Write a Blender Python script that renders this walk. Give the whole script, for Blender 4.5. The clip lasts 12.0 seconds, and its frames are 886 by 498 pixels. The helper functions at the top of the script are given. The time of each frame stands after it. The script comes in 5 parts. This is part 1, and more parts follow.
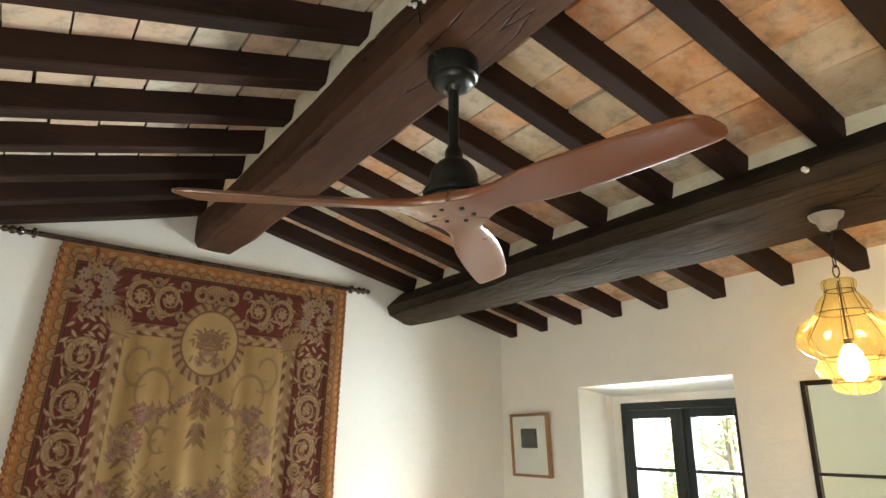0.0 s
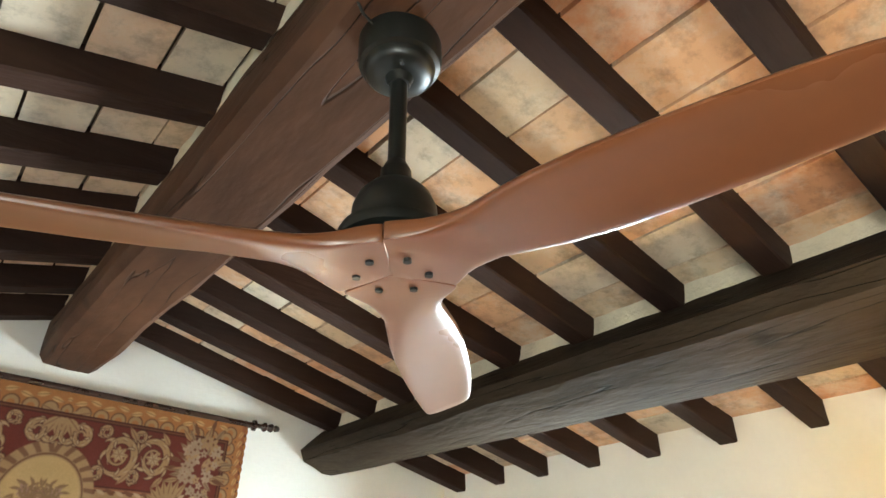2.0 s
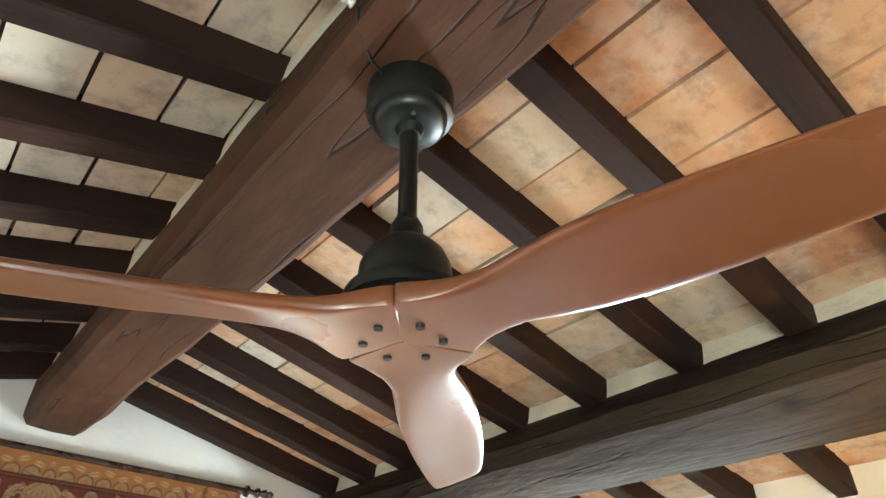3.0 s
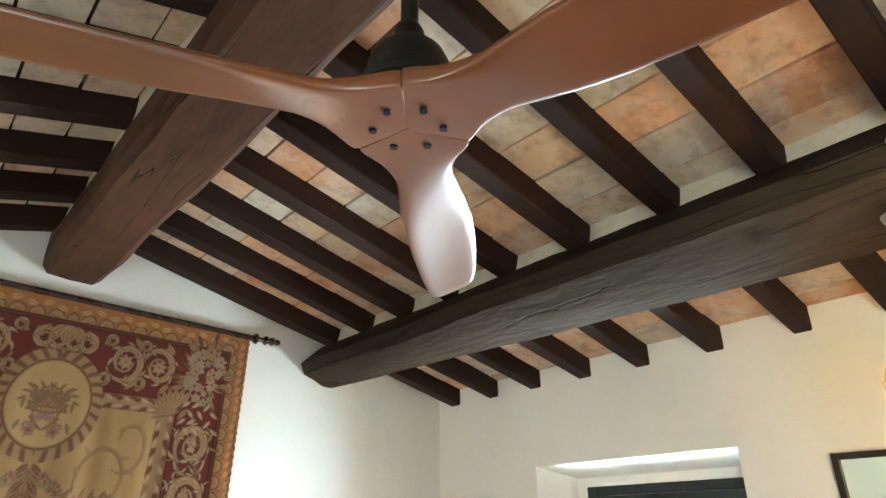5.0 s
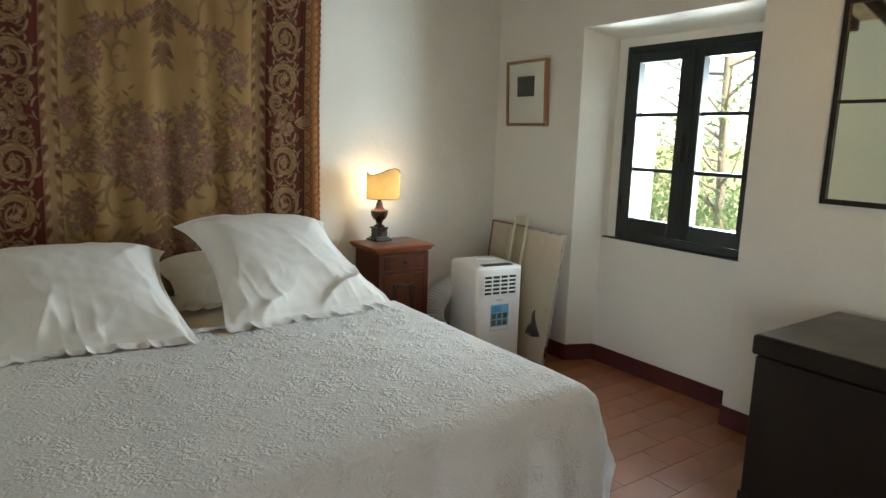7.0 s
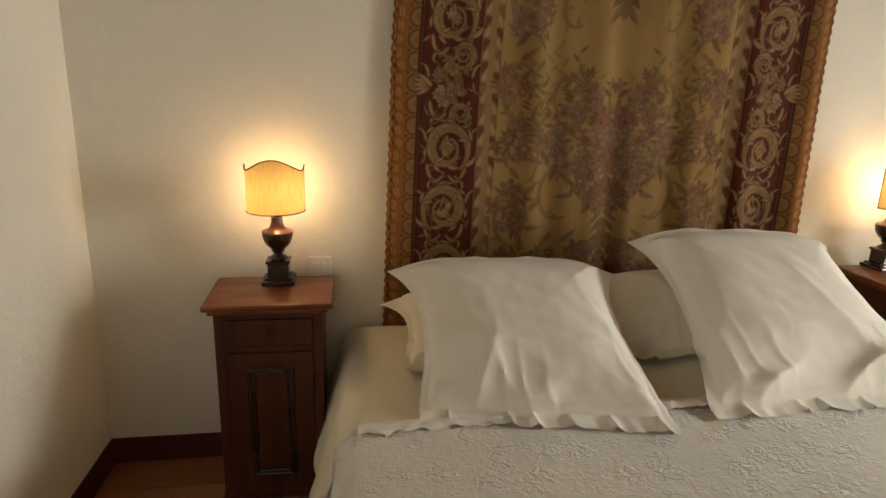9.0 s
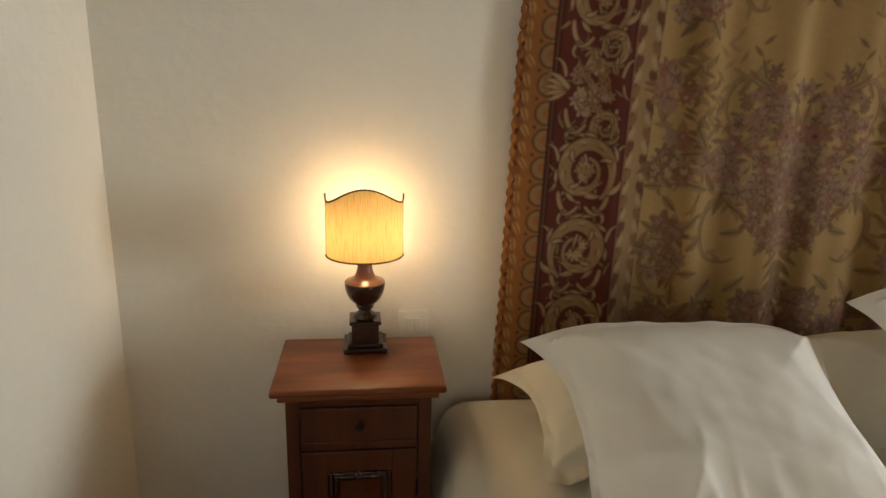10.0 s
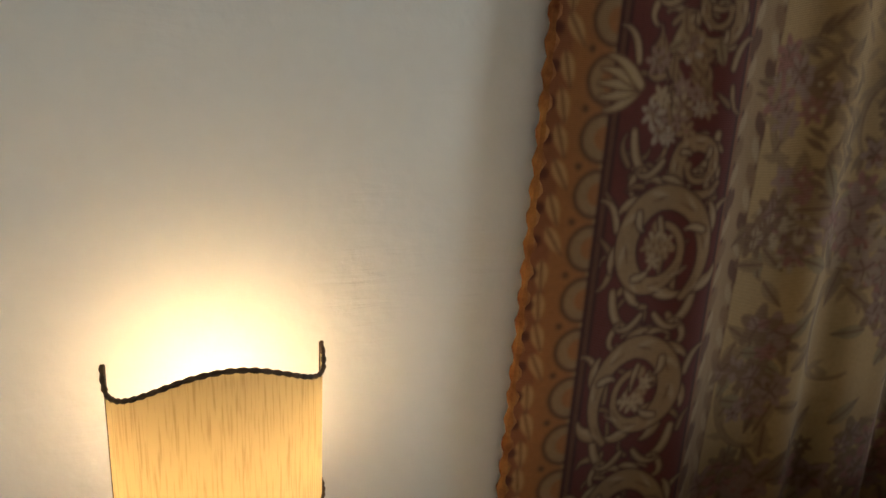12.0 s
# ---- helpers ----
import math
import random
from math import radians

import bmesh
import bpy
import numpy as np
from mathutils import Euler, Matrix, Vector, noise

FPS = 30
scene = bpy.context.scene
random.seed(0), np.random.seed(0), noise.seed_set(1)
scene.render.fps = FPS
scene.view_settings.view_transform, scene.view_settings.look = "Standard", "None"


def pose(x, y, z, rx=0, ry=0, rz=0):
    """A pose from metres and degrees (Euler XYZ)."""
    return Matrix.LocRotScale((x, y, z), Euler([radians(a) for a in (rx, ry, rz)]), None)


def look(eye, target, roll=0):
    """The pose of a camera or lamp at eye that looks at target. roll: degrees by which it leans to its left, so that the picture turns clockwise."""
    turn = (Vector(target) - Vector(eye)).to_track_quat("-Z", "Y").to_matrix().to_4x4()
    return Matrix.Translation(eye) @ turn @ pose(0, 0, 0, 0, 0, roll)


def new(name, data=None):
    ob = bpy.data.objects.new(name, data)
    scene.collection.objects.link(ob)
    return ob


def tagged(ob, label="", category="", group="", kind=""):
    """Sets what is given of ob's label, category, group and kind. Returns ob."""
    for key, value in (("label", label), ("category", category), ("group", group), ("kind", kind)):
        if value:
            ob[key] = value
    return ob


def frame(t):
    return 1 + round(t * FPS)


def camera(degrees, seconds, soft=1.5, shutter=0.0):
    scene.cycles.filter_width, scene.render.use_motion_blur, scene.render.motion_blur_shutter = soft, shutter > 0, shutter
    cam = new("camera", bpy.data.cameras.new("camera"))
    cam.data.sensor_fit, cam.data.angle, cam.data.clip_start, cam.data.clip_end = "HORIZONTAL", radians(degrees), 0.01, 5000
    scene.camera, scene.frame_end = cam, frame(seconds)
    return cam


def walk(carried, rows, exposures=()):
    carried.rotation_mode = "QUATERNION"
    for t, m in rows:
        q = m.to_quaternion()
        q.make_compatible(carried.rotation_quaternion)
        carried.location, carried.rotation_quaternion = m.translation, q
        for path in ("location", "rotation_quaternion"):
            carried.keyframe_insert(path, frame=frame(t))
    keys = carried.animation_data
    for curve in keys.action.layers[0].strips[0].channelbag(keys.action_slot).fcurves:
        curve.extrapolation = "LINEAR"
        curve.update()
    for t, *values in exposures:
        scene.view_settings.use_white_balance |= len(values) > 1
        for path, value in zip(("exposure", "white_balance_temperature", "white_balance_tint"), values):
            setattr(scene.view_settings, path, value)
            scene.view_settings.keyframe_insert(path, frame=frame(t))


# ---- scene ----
cam = camera(69.9, 12.0)
PATH = [
    (0, (1.275, 0.324, 1.755), (2.35, 1.911, 2.324), -0.0),
    (0.5, (1.38, 0.565, 1.783), (2.499, 2.106, 2.396), 0.2),
    (1, (1.586, 0.771, 1.817), (2.764, 2.224, 2.524), -0.1),
    (1.5, (1.704, 0.886, 1.874), (2.868, 2.282, 2.71), -0.3),
    (2, (1.712, 0.939, 1.908), (2.839, 2.278, 2.876), -0.5),
    (2.5, (1.718, 0.965, 1.94), (2.8, 2.255, 3.02), -0.6),
    (2.7, (1.724, 0.98, 1.959), (2.793, 2.254, 3.07), -0.6),
    (4.5, (1.782, 1.052, 1.934), (2.963, 2.339, 2.908), -0.1),
    (5, (1.701, 0.981, 1.773), (2.901, 2.362, 2.580), -0.7),
    (5.5, (1.532, 0.856, 1.600), (2.716, 2.397, 2.080), -0.4),
    (6, (1.448, 0.711, 1.426), (2.63, 2.321, 1.524), 0.7),
    (6.5, (1.496, 0.577, 1.402), (2.657, 2.202, 1.288), 0.9),
    (6.7, (1.493, 0.558, 1.398), (2.652, 2.171, 1.16), 1.1),
    (8.3, (1.307, 1.177, 1.469), (2.068, 2.957, 0.967), 2.1),
    (8.5, (1.304, 1.325, 1.448), (1.91, 3.166, 0.955), 1.8),
    (9, (1.217, 1.679, 1.479), (1.466, 3.595, 0.964), 1.5),
    (9.5, (1.059, 1.991, 1.455), (1.235, 3.921, 0.962), 1.6),
    (10, (0.965, 2.283, 1.455), (1.154, 4.211, 0.959), 1.4),
    (10.5, (0.921, 2.627, 1.47), (1.137, 4.549, 0.962), 1.5),
    (11, (0.892, 2.843, 1.440), (1.088, 4.779, 0.976), 1.5),
    (11.5, (0.833, 3.082, 1.461), (1.217, 4.989, 0.993), 2.2),
    (12, (0.904, 3.284, 1.443), (1.625, 5.085, 0.957), 3.0),
]
walk(cam, [(t, look(eye, target, roll)) for t, eye, target, roll in PATH],
     exposures=[(0, 3.32, 7300, 13), (1.0, 3.25, 7200, 12), (2.0, 3.95, 6800, 10), (2.5, 4.05, 6700, 10), (4.5, 4.0, 6150, 8), (5.5, 2.95, 6950, 11), (6.1, 2.58, 6700, 9), (6.7, 2.32, 6900, 10),
                (8.5, 2.29, 8400, 18), (9.2, 2.24, 9900, 21), (9.6, 2.37, 9700, 21), (10.0, 2.36, 8500, 18), (12, 1.96, 7000, 15)])

# ---- world and light ----
world = bpy.data.worlds.new("sky")
scene.world = world
world.use_nodes = True
wn = world.node_tree
sky = wn.nodes.new("ShaderNodeTexSky")
sky.sky_type, sky.sun_disc = "NISHITA", False
sky.sun_elevation, sky.sun_rotation = radians(58), radians(183)
wn.nodes["Background"].inputs[1].default_value = 0.15
wn.links.new(sky.outputs[0], wn.nodes["Background"].inputs[0])
sun = new("sun", bpy.data.lights.new("sun", "SUN"))
sun.data.energy, sun.data.angle, sun.data.color = 5.0, radians(0.5), (1.0, 0.95, 0.86)
sun.matrix_world = look((0, 0, 10), (0.3, 5.0, 2.0))


def area(name, m, sx, sy, power, color):
    ob = new(name, bpy.data.lights.new(name, "AREA"))
    ob.data.shape, ob.data.size, ob.data.size_y, ob.data.energy, ob.data.color = "RECTANGLE", sx, sy, power, color
    ob.matrix_world = m
    return ob


area("sky_light_east", look((5.35, 2.745, 1.20), (3.0, 2.745, 1.00)), 1.15, 1.15, 51, (0.73, 0.89, 1.0))
# added fill light, aimed up to brighten the ceiling and east side
area("fill_light_west", look((0.10, -0.65, 1.10), (2.0, -0.50, 2.55)), 1.1, 1.6, 6, (0.82, 0.93, 1.0))

# ---- materials ----


def material(name, base, rough=0.6, vary=0.12, scale=6.0, fine=60.0, bump=0.15, dist=0.002, metal=0.0, coat=0.0, stretch=(1, 1, 1), second=None, spots=0.0, island=0.0, spec=0.5):
    """Principled material: two scales of noise tint the colour and roughen the surface."""
    m = bpy.data.materials.new(name)
    m.use_nodes = True
    nt = m.node_tree
    n, l = nt.nodes, nt.links
    b = n["Principled BSDF"]
    b.inputs["Roughness"].default_value, b.inputs["Metallic"].default_value = rough, metal
    b.inputs["Coat Weight"].default_value = coat
    b.inputs["Specular IOR Level"].default_value = spec
    tc = n.new("ShaderNodeTexCoord")
    mp = n.new("ShaderNodeMapping")
    mp.inputs["Scale"].default_value = stretch
    l.new(tc.outputs["Object"], mp.inputs[0])
    big, small = n.new("ShaderNodeTexNoise"), n.new("ShaderNodeTexNoise")
    big.inputs["Scale"].default_value, small.inputs["Scale"].default_value = scale, fine
    big.inputs["Detail"].default_value = small.inputs["Detail"].default_value = 5
    for q in (big, small):
        l.new(mp.outputs[0], q.inputs["Vector"])
    mix = n.new("ShaderNodeMix")
    mix.data_type = "RGBA"
    other = second if second else tuple(max(0.0, c * (1 - 2.2 * vary)) for c in base)
    mix.inputs["A"].default_value, mix.inputs["B"].default_value = (*base, 1), (*other, 1)
    ramp = n.new("ShaderNodeMapRange")
    ramp.inputs["From Min"].default_value, ramp.inputs["From Max"].default_value = 0.35, 0.7
    l.new(big.outputs["Fac"], ramp.inputs["Value"])
    l.new(ramp.outputs[0], mix.inputs["Factor"])
    hsv = n.new("ShaderNodeHueSaturation")
    l.new(mix.outputs["Result"], hsv.inputs["Color"])
    val = n.new("ShaderNodeMapRange")
    val.inputs["To Min"].default_value, val.inputs["To Max"].default_value = 1 - vary, 1 + vary
    l.new(small.outputs["Fac"], val.inputs["Value"])
    out = val.outputs[0]
    if island:
        geo = n.new("ShaderNodeNewGeometry")
        r = n.new("ShaderNodeMapRange")
        r.inputs["To Min"].default_value, r.inputs["To Max"].default_value = 1 - island, 1 + island
        l.new(geo.outputs["Random Per Island"], r.inputs["Value"])
        mul = n.new("ShaderNodeMath")
        mul.operation = "MULTIPLY"
        l.new(out, mul.inputs[0]), l.new(r.outputs[0], mul.inputs[1])
        out = mul.outputs[0]
    l.new(out, hsv.inputs["Value"])
    l.new(hsv.outputs[0], b.inputs["Base Color"])
    rr = n.new("ShaderNodeMapRange")
    rr.inputs["To Min"].default_value, rr.inputs["To Max"].default_value = max(0.02, rough - 0.12), min(1, rough + 0.12)
    l.new(big.outputs["Fac"], rr.inputs["Value"])
    l.new(rr.outputs[0], b.inputs["Roughness"])
    bp = n.new("ShaderNodeBump")
    bp.inputs["Strength"].default_value, bp.inputs["Distance"].default_value = bump, dist
    l.new(small.outputs["Fac"], bp.inputs["Height"])
    l.new(bp.outputs[0], b.inputs["Normal"])
    return m


def plaster():
    """White lime paint over hand-floated plaster: soft unevenness and fine trowel marks."""
    m = material("white plaster", (0.80, 0.785, 0.73), 0.85, 0.03, 1.5, 45, 0.25, 0.004, spec=0.2)
    nt = m.node_tree
    b = nt.nodes["Principled BSDF"]
    wide = nt.nodes.new("ShaderNodeTexNoise")
    wide.inputs["Scale"].default_value, wide.inputs["Detail"].default_value = 5, 3
    bp = nt.nodes.new("ShaderNodeBump")
    bp.inputs["Strength"].default_value, bp.inputs["Distance"].default_value = 0.35, 0.012
    tc = [q for q in nt.nodes if q.type == "TEX_COORD"][0]
    nt.links.new(tc.outputs["Object"], wide.inputs["Vector"])
    nt.links.new(wide.outputs["Fac"], bp.inputs["Height"])
    old = [q for q in nt.nodes if q.type == "BUMP" and q != bp][0]
    nt.links.new(bp.outputs[0], old.inputs["Normal"])
    drag, mp, tb = nt.nodes.new("ShaderNodeTexNoise"), nt.nodes.new("ShaderNodeMapping"), nt.nodes.new("ShaderNodeBump")
    drag.inputs["Scale"].default_value, drag.inputs["Detail"].default_value, drag.inputs["Distortion"].default_value = 14, 4, 0.6
    mp.inputs["Scale"].default_value = (0.8, 0.8, 5)
    patch, mr = nt.nodes.new("ShaderNodeMapRange"), nt.nodes.new("ShaderNodeMath")
    patch.inputs["From Min"].default_value, patch.inputs["From Max"].default_value = 0.46, 0.62
    mr.operation = "MULTIPLY"
    nt.links.new(tc.outputs["Object"], mp.inputs[0]), nt.links.new(mp.outputs[0], drag.inputs["Vector"])
    nt.links.new(wide.outputs["Fac"], patch.inputs["Value"])
    nt.links.new(patch.outputs[0], mr.inputs[0]), nt.links.new(drag.outputs["Fac"], mr.inputs[1])
    tb.inputs["Strength"].default_value, tb.inputs["Distance"].default_value = 0.30, 0.004
    nt.links.new(mr.outputs[0], tb.inputs["Height"]), nt.links.new(tb.outputs[0], bp.inputs["Normal"])
    return m


def tile_material(name, pale):
    """Old terracotta ceiling tiles: each its own tone from pink-orange to grey-cream, limewash stains; pale is the
    least share of cream mixed over them.
    """
    m = bpy.data.materials.new(name)
    m.use_nodes = True
    n, l = m.node_tree.nodes, m.node_tree.links
    b = n["Principled BSDF"]
    b.inputs["Roughness"].default_value = 0.85
    b.inputs["Specular IOR Level"].default_value = 0.25
    geo, tc = n.new("ShaderNodeNewGeometry"), n.new("ShaderNodeTexCoord")
    ramp = n.new("ShaderNodeValToRGB")
    e = ramp.color_ramp.elements
    e[0].position, e[0].color = 0.0, (0.54, 0.48, 0.37, 1)
    e[1].position, e[1].color = 1.0, (0.56, 0.26, 0.13, 1)
    for p, c in ((0.22, (0.62, 0.47, 0.31, 1)), (0.5, (0.60, 0.36, 0.21, 1)), (0.78, (0.68, 0.41, 0.235, 1))):
        q = e.new(p)
        q.color = c
    l.new(geo.outputs["Random Per Island"], ramp.inputs[0])
    stain = n.new("ShaderNodeTexNoise")
    stain.inputs["Scale"].default_value, stain.inputs["Detail"].default_value, stain.inputs["Roughness"].default_value = 4, 7, 0.7
    l.new(tc.outputs["Object"], stain.inputs["Vector"])
    mr = n.new("ShaderNodeMapRange")
    mr.inputs["From Min"].default_value, mr.inputs["From Max"].default_value, mr.inputs["To Min"].default_value, mr.inputs["To Max"].default_value = 0.47, 0.66, pale, max(0.62, 0.35 + pale)
    l.new(stain.outputs["Fac"], mr.inputs["Value"])
    mix = n.new("ShaderNodeMix")
    mix.data_type = "RGBA"
    l.new(mr.outputs[0], mix.inputs["Factor"])
    l.new(ramp.outputs[0], mix.inputs["A"])
    mix.inputs["B"].default_value = (0.70, 0.64, 0.52, 1)
    fine = n.new("ShaderNodeTexNoise")
    fine.inputs["Scale"].default_value, fine.inputs["Detail"].default_value, fine.inputs["Roughness"].default_value = 13, 9, 0.68
    l.new(tc.outputs["Object"], fine.inputs["Vector"])
    dark = n.new("ShaderNodeMapRange")
    dark.inputs["From Min"].default_value, dark.inputs["From Max"].default_value = 0.30, 0.52
    dark.inputs["To Min"].default_value, dark.inputs["To Max"].default_value = 0.55, 1.0
    l.new(fine.outputs["Fac"], dark.inputs["Value"])
    hsv = n.new("ShaderNodeHueSaturation")
    l.new(mix.outputs["Result"], hsv.inputs["Color"])
    l.new(dark.outputs[0], hsv.inputs["Value"])
    l.new(hsv.outputs[0], b.inputs["Base Color"])
    bp = n.new("ShaderNodeBump")
    bp.inputs["Strength"].default_value, bp.inputs["Distance"].default_value = 0.5, 0.006
    l.new(fine.outputs["Fac"], bp.inputs["Height"])
    l.new(bp.outputs[0], b.inputs["Normal"])
    return m


def glass(name, tint, gloss=0.035, rough=0.02):
    """Thin glass: light passes straight through, tinted, with a mirror-like share by the Fresnel law."""
    m = bpy.data.materials.new(name)
    m.use_nodes = True
    n, l = m.node_tree.nodes, m.node_tree.links
    n.remove(n["Principled BSDF"])
    tr, gl, mx, fr = n.new("ShaderNodeBsdfTransparent"), n.new("ShaderNodeBsdfGlossy"), n.new("ShaderNodeMixShader"), n.new("ShaderNodeLayerWeight")
    tr.inputs[0].default_value = (*tint, 1)
    gl.inputs["Roughness"].default_value = rough
    fr.inputs["Blend"].default_value = 0.5
    pw, ad = n.new("ShaderNodeMath"), n.new("ShaderNodeMath")
    pw.operation, ad.operation = "POWER", "MULTIPLY_ADD"
    pw.inputs[1].default_value, ad.inputs[1].default_value, ad.inputs[2].default_value = 5.0, 0.9, gloss
    l.new(fr.outputs["Facing"], pw.inputs[0]), l.new(pw.outputs[0], ad.inputs[0])
    l.new(ad.outputs[0], mx.inputs[0]), l.new(tr.outputs[0], mx.inputs[1]), l.new(gl.outputs[0], mx.inputs[2])
    l.new(mx.outputs[0], n["Material Output"].inputs[0])
    return m


def glowing(name, color, strength):
    m = bpy.data.materials.new(name)
    m.use_nodes = True
    b = m.node_tree.nodes["Principled BSDF"]
    b.inputs["Base Color"].default_value = (*color, 1)
    b.inputs["Emission Color"].default_value, b.inputs["Emission Strength"].default_value = (*color, 1), strength
    return m


def shade_material():
    """Cream silk-thread lampshade cloth: lets lamp light through, with fine vertical slubs."""
    m = bpy.data.materials.new("shade cloth")
    m.use_nodes = True
    n, l = m.node_tree.nodes, m.node_tree.links
    b = n["Principled BSDF"]
    tc, mp, no = n.new("ShaderNodeTexCoord"), n.new("ShaderNodeMapping"), n.new("ShaderNodeTexNoise")
    mp.inputs["Scale"].default_value = (1, 1, 0.05)
    no.inputs["Scale"].default_value, no.inputs["Detail"].default_value = 420, 3
    l.new(tc.outputs["Object"], mp.inputs[0]), l.new(mp.outputs[0], no.inputs["Vector"])
    mix = n.new("ShaderNodeMix")
    mix.data_type = "RGBA"
    mix.inputs["A"].default_value, mix.inputs["B"].default_value = (0.36, 0.262, 0.115, 1), (0.48, 0.365, 0.172, 1)
    mr = n.new("ShaderNodeMapRange")
    mr.inputs["From Min"].default_value, mr.inputs["From Max"].default_value = 0.32, 0.5
    l.new(no.outputs["Fac"], mr.inputs["Value"]), l.new(mr.outputs[0], mix.inputs["Factor"])
    tl, ms = n.new("ShaderNodeBsdfTranslucent"), n.new("ShaderNodeMixShader")
    l.new(mix.outputs["Result"], tl.inputs[0]), l.new(mix.outputs["Result"], b.inputs["Base Color"])
    b.inputs["Roughness"].default_value = 0.9
    ms.inputs[0].default_value = 0.45
    l.new(b.outputs[0], ms.inputs[1]), l.new(tl.outputs[0], ms.inputs[2])
    l.new(ms.outputs[0], n["Material Output"].inputs[0])
    return m


PLASTER = plaster()
TILE = tile_material("old terracotta", 0.0)
PALE_TILE = tile_material("paler terracotta", 0.45)
MORTAR = material("lime mortar", (0.72, 0.66, 0.52), 0.9, 0.08, 8, 70, 0.6, 0.008)
BEAM = material("hewn oak beam", (0.094, 0.043, 0.024), 0.62, 0.45, 3.0, 26, 0.45, 0.010, stretch=(1, 0.30, 1), second=(0.042, 0.018, 0.010), spec=0.16)
PURLIN = material("smoke-blackened oak", (0.046, 0.033, 0.022), 0.80, 0.45, 3.0, 26, 0.8, 0.018, stretch=(1, 0.30, 1), second=(0.020, 0.014, 0.010), spec=0.10)


def cracks(m):
    """Dark drying cracks and knots along the beam."""
    n, l = m.node_tree.nodes, m.node_tree.links
    b = n["Principled BSDF"]
    tc = [q for q in n if q.type == "TEX_COORD"][0]
    mp, no, vo = n.new("ShaderNodeMapping"), n.new("ShaderNodeTexNoise"), n.new("ShaderNodeTexVoronoi")
    mp.inputs["Scale"].default_value = (7, 0.45, 7)
    no.inputs["Scale"].default_value, no.inputs["Detail"].default_value = 1.6, 2.5
    vo.inputs["Scale"].default_value = 2.6
    l.new(tc.outputs["Object"], mp.inputs[0]), l.new(mp.outputs[0], no.inputs["Vector"]), l.new(tc.outputs["Object"], vo.inputs["Vector"])
    sub, ab, mr, kn = n.new("ShaderNodeMath"), n.new("ShaderNodeMath"), n.new("ShaderNodeMapRange"), n.new("ShaderNodeMapRange")
    sub.operation, ab.operation = "SUBTRACT", "ABSOLUTE"
    sub.inputs[1].default_value = 0.5
    l.new(no.outputs["Fac"], sub.inputs[0]), l.new(sub.outputs[0], ab.inputs[0]), l.new(ab.outputs[0], mr.inputs["Value"])
    mr.inputs["From Min"].default_value, mr.inputs["From Max"].default_value, mr.inputs["To Min"].default_value = 0.001, 0.010, 0.45
    l.new(vo.outputs["Distance"], kn.inputs["Value"])
    kn.inputs["From Min"].default_value, kn.inputs["From Max"].default_value, kn.inputs["To Min"].default_value = 0.03, 0.13, 0.5
    mu, mx = n.new("ShaderNodeMath"), n.new("ShaderNodeMix")
    mu.operation, mx.data_type, mx.blend_type = "MULTIPLY", "RGBA", "MULTIPLY"
    l.new(mr.outputs[0], mu.inputs[0]), l.new(kn.outputs[0], mu.inputs[1])
    old = b.inputs["Base Color"].links[0].from_socket
    mx.inputs["Factor"].default_value = 1.0
    l.new(old, mx.inputs["A"]), l.new(mu.outputs[0], mx.inputs["B"]), l.new(mx.outputs["Result"], b.inputs["Base Color"])
    bp = n.new("ShaderNodeBump")
    bp.inputs["Strength"].default_value, bp.inputs["Distance"].default_value = 0.8, 0.012
    first = [q for q in n if q.type == "BUMP" and q != bp][0]
    l.new(mr.outputs[0], bp.inputs["Height"]), l.new(bp.outputs[0], first.inputs["Normal"])


cracks(BEAM)
cracks(PURLIN)
RAFTER = material("dark stained rafter", (0.034, 0.017, 0.012), 0.65, 0.25, 4, 60, 0.5, 0.005, stretch=(0.12, 1, 1), second=(0.016, 0.008, 0.006), spec=0.14)
FLOOR = material("waxed terracotta", (0.37, 0.140, 0.062), 0.36, 0.12, 3, 80, 0.12, 0.0015, second=(0.27, 0.095, 0.043), coat=0.2)
BAND = material("oxblood paint", (0.085, 0.016, 0.016), 0.5, 0.12, 6, 60, 0.2, 0.002)
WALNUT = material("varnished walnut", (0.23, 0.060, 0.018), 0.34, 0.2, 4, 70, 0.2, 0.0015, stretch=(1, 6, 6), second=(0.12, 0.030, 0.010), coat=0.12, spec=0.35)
# same walnut with upright grain, darkened: the shade is in its colour
WALNUT_SHADED = material("shaded varnished walnut upright", (0.095, 0.026, 0.010), 0.36, 0.25, 4, 70, 0.2, 0.0015, stretch=(6, 6, 0.6), second=(0.055, 0.015, 0.007), coat=0.12, spec=0.35)
TURNED = material("dark turned wood", (0.034, 0.012, 0.007), 0.28, 0.2, 10, 80, 0.15, 0.001, coat=0.4)
BLADE = material("oiled walnut blade", (0.200, 0.066, 0.024), 0.30, 0.12, 2.5, 40, 0.05, 0.0006, stretch=(1, 1, 1), second=(0.120, 0.040, 0.017), coat=0.8)
BLADE.node_tree.nodes["Principled BSDF"].inputs["Coat Roughness"].default_value = 0.28
BLACKMETAL = material("black enamel", (0.006, 0.008, 0.007), 0.35, 0.1, 20, 120, 0.05, 0.0005, spec=0.5)
STEEL = material("brushed steel", (0.55, 0.54, 0.52), 0.3, 0.08, 20, 120, 0.05, 0.0005, metal=1.0)
IRON = material("blackened iron", (0.035, 0.028, 0.023), 0.5, 0.2, 20, 120, 0.3, 0.001, metal=0.6)
WINDOWPAINT = material("dark grey-green window paint", (0.012, 0.020, 0.021), 0.4, 0.15, 8, 90, 0.2, 0.001)
